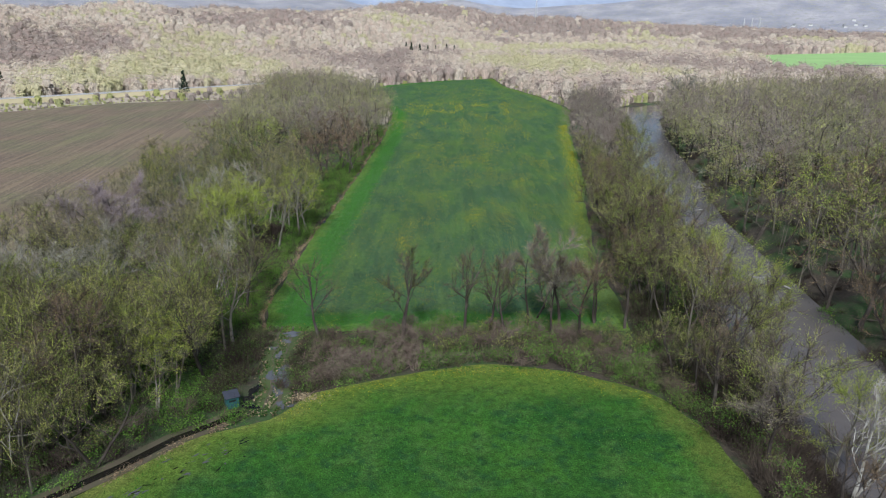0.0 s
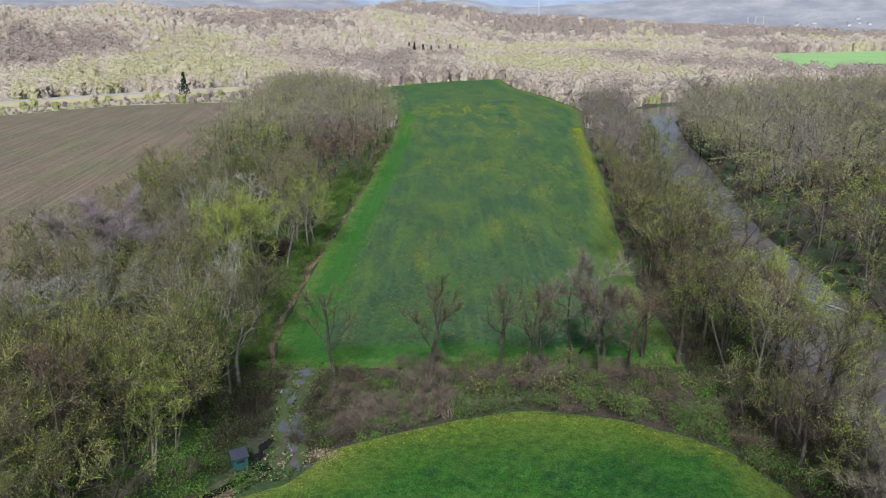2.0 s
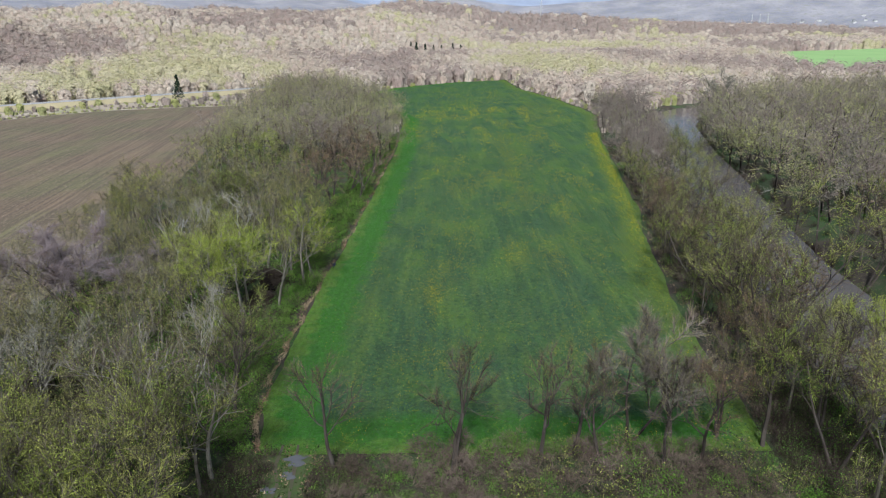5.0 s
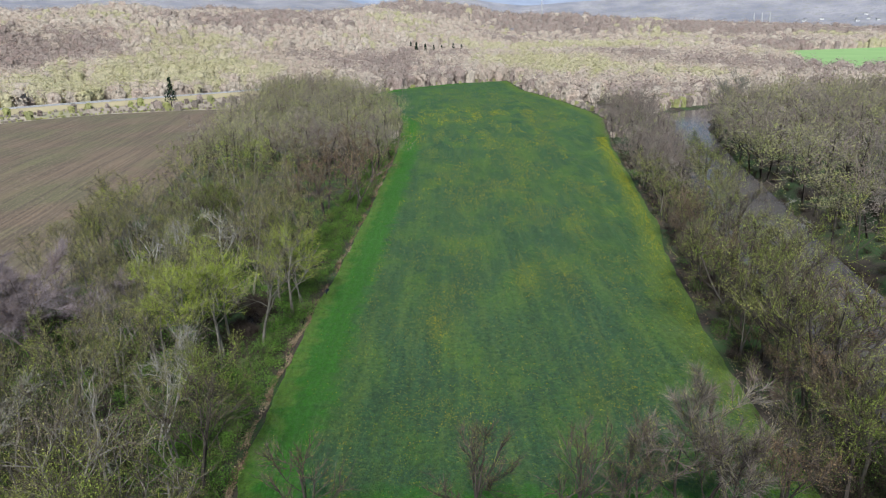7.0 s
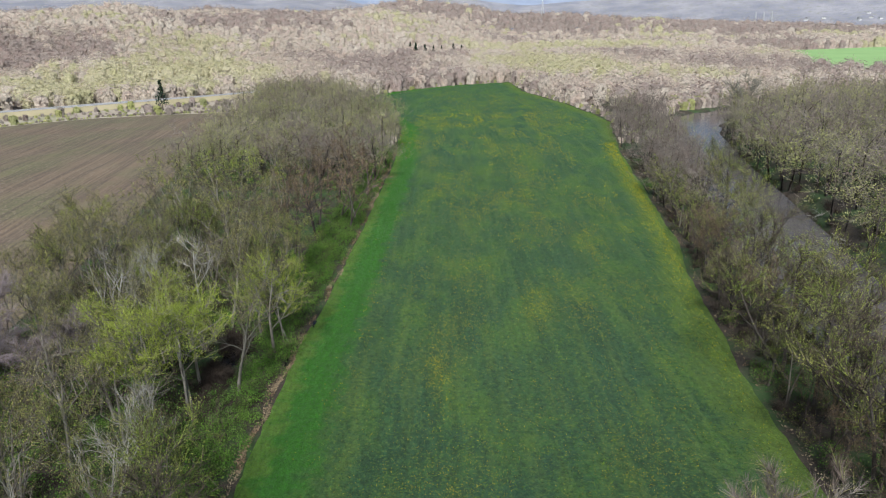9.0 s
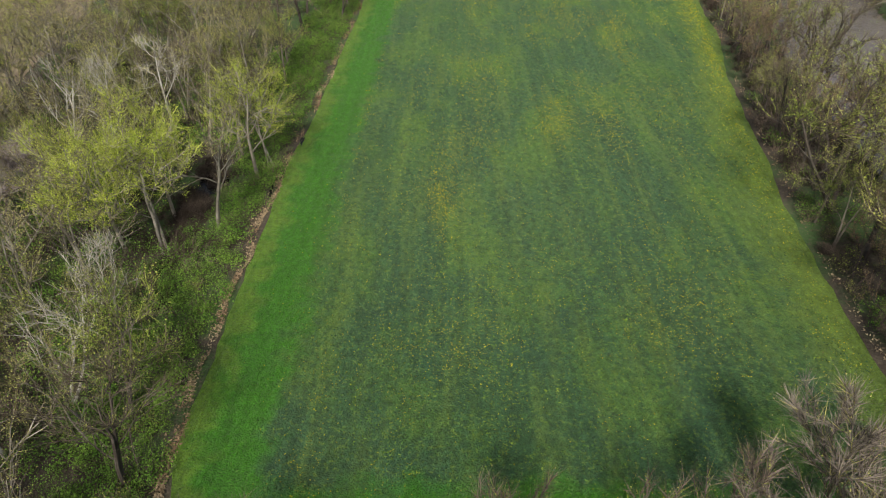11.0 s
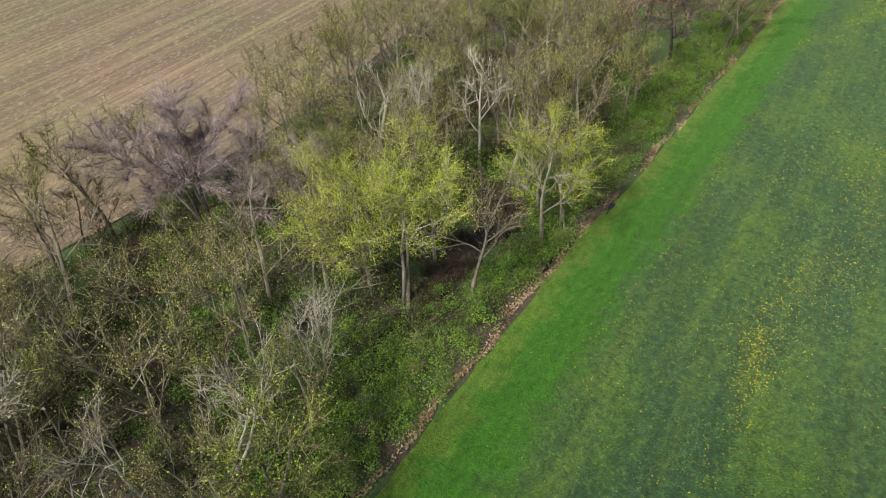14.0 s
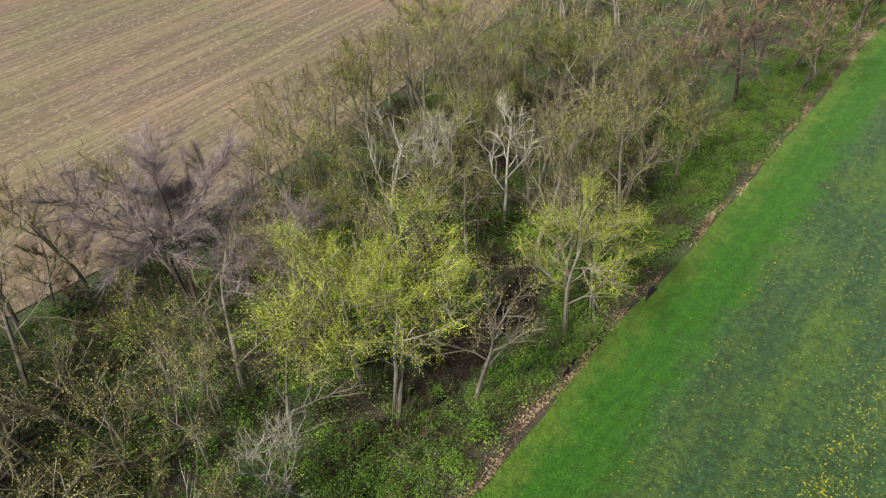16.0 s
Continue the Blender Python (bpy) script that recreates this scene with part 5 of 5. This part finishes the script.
TRACK_L = [(-22.2, 73.0), (-22.7, 75), (-22.6, 78), (-23.9, 81), (-23.7, 84), (-25.2, 87), (-25.0, 91), (-26.4, 94), (-26.2, 98.5)]
TRACK_R = [(-19.9, 73.0), (-18.6, 75), (-18.9, 78), (-19.2, 81), (-20.2, 84), (-20.1, 87), (-21.0, 91), (-20.6, 94), (-21.6, 98.5)]
ribbon("track", TRACK_L, TRACK_R, lambda x, y: land(x, y) + 0.17, TRACK_MUD, "grassy farm track with wet wheel ruts", "track")
for side in (0.30, 0.66):
    a = [(l[0] + (r[0] - l[0]) * side, l[1]) for l, r in zip(TRACK_L, TRACK_R)]
    ribbon("track_rut", [(x - 0.16 - 0.12 * math.sin(y * 1.7), y) for x, y in a], [(x + 0.16 + 0.14 * math.sin(y * 2.3), y) for x, y in a], lambda x, y: land(x, y) + 0.20, MUD, "muddy wheel rut of the farm track", "track")
for k, (x, y, rx, ry) in enumerate([(-22.7, 95.2, 1.5, 0.9), (-24.3, 89.8, 0.7, 0.7), (-22.8, 87.2, 0.6, 1.1), (-21.9, 80.9, 0.95, 2.1), (-20.4, 80.4, 0.85, 1.9), (-21.2, 83.4, 0.8, 0.9), (-20.7, 77.0, 0.7, 1.2), (-19.6, 74.0, 0.55, 0.9), (-18.3, 73.7, 0.35, 0.4), (-22.9, 92.4, 0.8, 0.7)]):
    blob("water_puddle", x, y, rx, ry, 12, PUDDLE, 0.21, "puddle on the farm track, sky reflection in its colour", "puddle", 80 + k)
for k in range(60):
    f, side = rng.uniform(0, 1), rng.normal(0, 1.1)
    x, y = -21.8 - 11.5 * f + side * 0.7, 66.8 - 13.5 * f - side * 0.7
    blob("water_puddle", x, y, rng.uniform(0.18, 0.6), rng.uniform(0.05, 0.15), float(rng.normal(48, 14)), PUDDLE if k % 3 else DARK_WATER, 0.21, "thin wet hollow in the meadow", "puddle", 100 + k)
for k, (x, y, rx, ry) in enumerate([(-23.7, 77.4, 0.6, 1.5), (-23.3, 73.6, 1.2, 0.8), (-23.9, 75.4, 0.5, 1.0)]):
    blob("water_puddle", x, y, rx, ry, 0, DARK_WATER, 0.23, "dark standing water at the ditch's head", "puddle", 150 + k)

DITCH = [(-23.6, 72.2), (-25.4, 70.2), (-29.3, 66.6), (-33, 61.4), (-38, 56.2), (-46, 48), (-60, 33)]
ribbon("ditch_bank", [(x - 1.6, y + 0.9) for x, y in DITCH], [(x + 0.9, y - 0.5) for x, y in DITCH], lambda x, y: land(x, y) + 0.19, MUD, "muddy bank of the ditch with dead reeds", "ditch")
ribbon("water_ditch", [(x - 0.75, y + 0.5) for x, y in DITCH], [(x + 0.1, y - 0.1) for x, y in DITCH], lambda x, y: land(x, y) + 0.215, DARK_WATER, "narrow ditch of dark water", "ditch")


# ---- straw verges, flowers, crop and grass tufts ----
def tufts(name, p, size, mats, pick, label, category, lift=0.17, flat=0.4):
    g = Geo()
    p = np.column_stack([p, land(p[:, 0], p[:, 1]) + lift])
    s = np.broadcast_to(size, (len(p),))[:, None] * rng.uniform(0.5, 1.4, (len(p), 1))
    a = unit(rng.normal(size=(len(p), 3)) * np.array((1, 1, flat)) + np.array((0, 0, flat)))
    b = unit(np.cross(a, rng.normal(size=(len(p), 3))))
    v = np.stack([p - b * s * 0.32, p + b * s * 0.32, p + a * s], 1)
    g.add(v, np.arange(3 * len(p)).reshape(-1, 3), pick)
    return tagged(new(name, g.mesh(name, mats)), label, category, kind="stuff")


n = 16000
y = 97 + 235 * rng.uniform(0, 1, n) ** 1.3
x = line_at(BIG_LEFT, y) - 0.2 - np.abs(rng.normal(0, 0.55, n)) - 0.3 * np.sin(y * 0.5)
d = np.array(DITCH)
k = rng.uniform(1, len(d) - 1.01, 5200)
dp = np.stack([np.interp(k, np.arange(len(d)), d[:, 0]), np.interp(k, np.arange(len(d)), d[:, 1])], -1) + rng.normal(0, 0.45, (5200, 2)) + np.array((0.35, -0.25))
spots = np.concatenate([np.array(c) + rng.normal(0, 1, (m, 2)) * np.array(s) for c, s, m in (((-17, 75.9), (1.0, 0.6), 500), ((-20.2, 94.2), (0.7, 0.7), 400), ((-26, 93.6), (1.0, 0.8), 500), ((28.9, 73.2), (0.5, 1.2), 400), ((0, 96.3), (9, 0.5), 900), ((-23.4, 72.6), (1.2, 0.5), 200))])
right_y = 100 + 300 * rng.uniform(0, 1, 3500)
right = np.stack([line_at(BIG_RIGHT, right_y) + 0.5 + np.abs(rng.normal(0, 0.9, 3500)), right_y], -1)
reeds = np.concatenate([np.stack([x, y], -1), dp, spots, right])
gate = np.array([noise.noise((a * 0.5, b * 0.22, 8.0)) for a, b in reeds]) + rng.normal(0, 0.2, len(reeds))
tufts("dry_reeds", reeds[gate > -0.1], 0.24, [STRAW], 0, "dead straw and reeds along the field edges and ditch", "dry grass", 0.15, 0.25)

# yellow weeds in flower: centre, spread, number
PATCHES = [(-8.7, 151, 1.2, 4, 500), (-8.6, 144, 0.8, 2.5, 350), (-4.7, 163, 2, 3, 200), (8.5, 170, 1.4, 4, 500), (6.8, 164, 1.2, 2, 150), (25, 211, 1.2, 4, 250), (23, 199, 1.2, 4, 200),
           (15.5, 164, 1.2, 5, 350), (-3.5, 236, 2, 9, 500), (2.3, 233, 1.5, 5, 200), (18, 312, 3, 8, 600), (28, 318, 2.5, 5, 350), (16.5, 270, 2.5, 9, 500), (-21.3, 337, 3, 12, 500),
           (-13.5, 410, 4, 10, 300), (-6, 500, 5, 25, 500), (8, 460, 4, 30, 500), (25, 485, 3, 25, 500), (42, 440, 4, 30, 700), (50, 395, 3, 14, 400), (8, 419, 5, 10, 300), (42, 367, 4, 9, 300),
           (13.5, 123.5, 2.0, 2.5, 420), (-13, 121, 1.5, 2, 120), (-6.5, 120, 1.5, 2, 150), (16, 170, 1.5, 4, 180), (27, 176, 1.2, 3, 150), (-9, 130, 1.2, 3, 120), (-18.8, 115, 1, 2, 80), (-10.7, 120.6, 1.5, 2, 150),
           (-16, 137, 3, 8, 250), (-21, 128, 2, 8, 150), (-12, 175, 3, 14, 300), (2, 195, 6, 20, 350), (12, 140, 6, 10, 250)]
fl = [np.stack([rng.normal(a, sa * 1.4, int(m * 0.85)), rng.normal(b, sb * 1.5, int(m * 0.85))], -1) for a, b, sa, sb, m in PATCHES]
ry = 115 + 215 * rng.uniform(0, 1, 3600) ** 0.8
fl.append(np.stack([line_at(BIG_RIGHT, ry) - 1.0 - np.abs(rng.normal(0, 2.3, 3600)), ry], -1))
rim = rng.uniform(0, 1, 900)
rx = -19 + 45 * rim
fl.append(np.stack([rx, np.interp(rx, [-20, -16, -10, -2, 5, 7, 16, 23, 27], [71, 77, 80, 83, 84.4, 84.4, 83, 79, 76]) - 0.6 - np.abs(rng.normal(0, 1.3, 900))], -1))
drift = np.stack([rng.uniform(-26, 40, 42000), 98 + 330 * rng.uniform(0, 1, 42000) ** 1.2], -1)
drift = drift[(drift[:, 0] < line_at(BIG_RIGHT, drift[:, 1]) - 1) & (drift[:, 0] > line_at(BIG_LEFT, drift[:, 1]) + 7)]
gate = np.array([noise.noise((a * 0.16, b * 0.035, 6.0)) + 0.6 * noise.noise((a * 0.5, b * 0.25, 17.0)) for a, b in drift])
fl.append(drift[gate > rng.uniform(0.0, 0.4, len(drift))])
fl = np.concatenate(fl)
fl = fl[(fl[:, 1] < 260) | (rng.uniform(size=len(fl)) < 0.6)]
far_by = np.clip(fl[:, 1] / 160, 0.8, 2.6)
fl = np.concatenate([fl, fl + rng.normal(0, 0.5, fl.shape)])
far_by = np.concatenate([far_by, far_by])
tufts("wildflowers", fl, 0.14 * far_by, [FLOWER], 0, "yellow weeds in flower through the crop", "flowers", 0.22, 0.3)

n = 90000
cy = 97 + 200 * rng.uniform(0, 1, n) ** 1.25
cl, cr = line_at(BIG_LEFT, cy), line_at(BIG_RIGHT, cy)
cx = cl + (cr - cl) * rng.uniform(0.01, 0.99, n)
clump = np.array([noise.noise((a * 0.35, b * 0.35, 1.0)) + noise.noise((a * 0.08, b * 0.03, 5.0)) for a, b in zip(cx, cy)])
keep = clump > -0.15
weedy = np.array([noise.noise((a * 0.13, b * 0.05, 14.0)) + 0.5 * noise.noise((a * 0.6, b * 0.3, 2.0)) for a, b in zip(cx, cy)]) + rng.normal(0, 0.15, n)
tufts("crop_tufts", np.stack([cx, cy], -1)[keep], 0.2, [CROP_LEAF, GRASS_LEAF, WEED_LEAF], np.where((cx < cl + 7)[keep], 1, np.where(weedy[keep] > 0.12, 2, 0)), "small leafy tufts of the young crop", "crop", 0.16, 0.3)
n = 34000
my = 22 + 62 * rng.uniform(0, 1, n)
ml, mr = line_at(NEAR_LEFT, my), line_at(NEAR_RIGHT, my)
mx = ml + (mr - ml) * rng.uniform(0.01, 0.99, n)
tufts("meadow_tufts", np.stack([mx, my], -1)[mx > -60], 0.17, [GRASS_LEAF], 0, "tufts of lush meadow grass", "grass", 0.15, 0.7)


n = 2600
ty = rng.uniform(71.5, 98.5, n)
tl, tr = line_at(TRACK_L, ty), line_at(TRACK_R, ty)
tx = tl + (tr - tl) * np.where(rng.uniform(size=n) < 0.6, rng.choice([0.0, 1.0], n) + rng.normal(0, 0.10, n), rng.normal(0.48, 0.09, n))
tufts("track_grass", np.stack([tx, ty], -1), 0.3, [GRASS_LEAF, STRAW, LEAF_DARK], np.array([0, 1, 2, 2])[rng.integers(0, 4, n)], "rough grass and weeds along the farm track", "grass", 0.16, 0.6)


# ---- shooting hut by the ditch ----
def hunting_blind(x, y, turn):
    ob = new("hunting_blind")
    ob.matrix_basis = pose(x, y, float(land(x, y)) + 0.1, 0, 0, turn) @ Matrix.Diagonal((0.84, 0.84, 0.84, 1))
    w, h0, h1 = 0.85, 0.35, 2.0
    for name, axis_x, s in (("wall", True, -1), ("wall", True, 1), ("wall", False, -1), ("wall", False, 1)):
        g = Geo()
        # each wall: sill panel, lintel panel and two jambs round a slot window
        for u0, u1, z0, z1 in ((-w, w, h0, 1.25), (-w, w, 1.6, h1), (-w, -0.5, 1.25, 1.6), (0.5, w, 1.25, 1.6)):
            if axis_x:
                box(g, (u0, s * w - 0.03, z0), (u1, s * w + 0.03, z1))
            else:
                box(g, (s * w - 0.03, u0 + 0.031, z0), (s * w + 0.03, u1 - 0.031, z1))
        wall = part(name, g.mesh("wall", [TEAL]), ob)
        g = Geo()
        lo, hi = ((-0.5, s * (w - 0.06) - 0.01, 1.25), (0.5, s * (w - 0.06) + 0.01, 1.6))
        if not axis_x:
            lo, hi = (lo[1], lo[0], lo[2]), (hi[1], hi[0], hi[2])
        box(g, lo, hi)
        part("window", g.mesh("window", [BLACK]), wall, "dark slot window")
    g = Geo()
    v = [(-1.05, -1.1, 1.98), (1.05, -1.1, 1.98), (1.05, 1.1, 2.14), (-1.05, 1.1, 2.14)]
    v += [(a, b, c + 0.07) for a, b, c in v]
    g.add(v, [(0, 2, 1), (0, 3, 2), (4, 5, 6), (4, 6, 7), (0, 1, 5), (0, 5, 4), (1, 2, 6), (1, 6, 5), (2, 3, 7), (2, 7, 6), (3, 0, 4), (3, 4, 7)])
    part("roof", g.mesh("roof", [ROOF_DARK]), ob, "dark sloping roof")
    g = Geo()
    box(g, (-w, -w, 0.28), (w, w, 0.345))
    part("floor_board", g.mesh("floor_board", [TEAL]), ob)
    for a in (-0.75, 0.75):
        for b in (-0.75, 0.75):
            g = Geo()
            box(g, (a - 0.05, b - 0.05, -0.3), (a + 0.05, b + 0.05, 0.28))
            part("leg", g.mesh("leg", [BARK_DARK]), ob)
    return tagged(ob, "teal-painted wooden hunting blind with dark slot windows by the ditch", "hut")


hunting_blind(-25.3, 73.6, 28)

# ---- fallen pale trees at the river ----
for k, (x, y, turn, tip, h) in enumerate([(68.4, 178, 200, 78, 7), (80, 202, 220, 80, 8), (64.5, 120.7, 200, 70, 9), (88, 228, 210, 80, 7), (43.2, 61.6, 20, 30, 10)]):
    ob = new("fallen_tree", NEAR["white", k % 3][0])
    ob.matrix_basis = Matrix.Translation((x, y, -0.9)) @ pose(0, 0, 0, 0, 0, turn) @ pose(0, 0, 0, 0, tip, 0) @ Matrix.Diagonal((h / 14,) * 3 + (1,))
    tagged(ob, "bleached fallen tree lying at the river bank", "fallen tree", "fallen trees along the river")


# ---- road with guard rail beyond the stubble field ----
def offset_line(line, by):
    a = np.array(line, float)
    d = unit(np.gradient(a, axis=0))
    return [(x, y) for x, y in a + np.stack([-d[:, 1], d[:, 0]], -1) * by]


def embank(x, y):
    return land(x, y) + 2.8 + 0 * x


ribbon("road", offset_line(ROAD, 5.5), offset_line(ROAD, -5.5), embank, ASPHALT, "pale grey country road on a low bank", "road", 10)
for by, to in ((-5.5, -10.5), (5.5, 10.5)):
    ribbon("road_bank", offset_line(ROAD, by), offset_line(ROAD, to), lambda x, y: land(x, y) + 0.1 + 2.65 * smooth(10.5, 5.5, segment_distance(x, y, ROAD)), DRY_GRASS, "grassy road bank", "bank", 10)
rail = new("guard_rail")
tagged(rail, "galvanised guard rail along the road", "guard rail")
ra = np.array(offset_line(ROAD, -5.0))
kk = np.linspace(0, 2.6, 130)
pts = np.stack([np.interp(kk, np.arange(len(ra)), ra[:, 0]), np.interp(kk, np.arange(len(ra)), ra[:, 1])], -1)
zz = land(pts[:, 0], pts[:, 1]) + 2.8
g = Geo()
tube(g, np.column_stack([pts, zz + 0.62]), np.full(len(pts), 0.17), 4)
part("rail_beam", g.mesh("rail_beam", [STEEL]), rail)
g = Geo()
box(g, (-0.07, -0.07, 0), (0.07, 0.07, 0.75))
post = g.mesh("rail_post", [STEEL])
for (x, y), z in zip(pts[::2], zz[::2]):
    o = part("rail_post", post, rail)
    o.location = (x, y, z)


# ---- far clearings, houses and masts ----
def patch(name, poly, lift, mat, label):
    v = np.array([(x, y, float(land(x, y)) + lift) for x, y in poly])
    c = v.mean(0)
    c[2] = float(land(c[0], c[1])) + lift
    n = len(v)
    i = np.arange(n)
    return tagged(new(name, tri_mesh(name, np.concatenate([[c], v]), np.stack([np.zeros(n, int), 1 + i, 1 + (i + 1) % n], -1), np.zeros(n), [mat])), label, "field", kind="structure")


patch("field_far_green", GREEN_FAR[::-1], 0.6, PASTURE, "bright green pasture far across the valley")
blob("water_pond", 480, 800, 45, 9, 8, RIVER, 0.9, "flooded hollow in the far pasture", "pond", 7)
patch("field_clearing", CLEARING[::-1], 1.2, DRY_GRASS, "dry pale clearing beneath the hill")


def far_house(x, y, turn, k):
    ob = new("house")
    ob.matrix_basis = pose(x, y, float(land(x, y)), 0, 0, turn)
    g = Geo()
    w, d, h = 7 * k, 5 * k, 6 * k
    box(g, (-w, -d, -2), (w, d, h))
    wall = part("wall", g.mesh("wall", [WHITE_WALL]), ob)
    g = Geo()
    v = [(-w - 0.6, -d - 0.6, h), (w + 0.6, -d - 0.6, h), (w + 0.6, d + 0.6, h), (-w - 0.6, d + 0.6, h), (-w - 0.6, 0, h + 3.4 * k), (w + 0.6, 0, h + 3.4 * k)]
    g.add(v, [(0, 1, 5), (0, 5, 4), (2, 3, 4), (2, 4, 5), (0, 4, 3), (1, 2, 5), (0, 2, 1), (0, 3, 2)])
    part("roof", g.mesh("roof", [GREY_ROOF]), ob)
    for a in (-0.55, 0.0, 0.55):
        g = Geo()
        box(g, (a * w - 0.7, -d - 0.08, h * 0.45), (a * w + 0.7, -d + 0.02, h * 0.75))
        part("window", g.mesh("window", [BLACK]), ob)
    return tagged(ob, "small white house far across the valley", "house", "white houses on the far slope")


HOUSES = [(float(rng.uniform(1120, 1400)), float(rng.uniform(2130, 2380))) for _ in range(20)] + [(float(x), 1500 + float(rng.uniform(-20, 20))) for x in np.linspace(830, 980, 9)] + [(205, 1800), (225, 1790), (250, 1805), (180, 1810), (-28, 985), (-40, 1000), (-14, 990)]
for x, y in HOUSES:
    far_house(x, y, float(rng.uniform(-40, 40)), 0.75 if y > 1200 else 0.55)


def mast(x, y, h):
    ob = new("radio_mast")
    z = float(land(x, y))
    ob.location = (x, y, z)
    for a in range(3):
        c, s = math.cos(a * 2.09), math.sin(a * 2.09)
        g = Geo()
        tube(g, [(c * 3, s * 3, -2), (c * 0.8, s * 0.8, h)], [0.5, 0.35], 4)
        part("leg", g.mesh("leg", [WHITE_WALL]), ob)
    for k in range(6):
        g = Geo()
        r = 3 - 2.2 * (k + 1) / 7
        box(g, (-r, -r, h * (k + 1) / 7), (r, r, h * (k + 1) / 7 + 0.6))
        part("platform", g.mesh("platform", [STEEL]), ob)
    return tagged(ob, "slender pale radio mast on a far ridge", "mast")


mast(241, 1900, 70)
for x in (960, 985, 1010):
    mast(x, 2330, 34)


# ---- a few dark pines ----
def pine(x, y, h):
    ob = new("pine_tree")
    ob.location = (x, y, float(land(x, y)))
    g = Geo()
    tube(g, [(0, 0, -0.5), (0, 0, h * 0.9)], [h * 0.018, 0.05], 5)
    part("trunk", g.mesh("trunk", [BARK_DARK]), ob)
    g = Geo()
    n = 420
    f = rng.uniform(0.2, 1, n)
    a = rng.uniform(0, 6.28, n)
    r = (1.05 - f) * h * 0.26 * np.sqrt(rng.uniform(0.1, 1, n))
    leaflets(g, rng, np.stack([r * np.cos(a), r * np.sin(a), f * h], -1), 0.9)
    part("crown", g.mesh("crown", [LEAF_PINE]), ob)
    return tagged(ob, "dark evergreen pine among bare trees", "pine tree", "dark pines")


pine(-168, 462, 17)
for x, y in [(-30, 940), (-20, 955), (-42, 960), (-10, 965), (5, 990), (-50, 985), (15, 960), (-300, 470), (-296, 478)]:
    pine(x, y, float(rng.uniform(12, 17)))
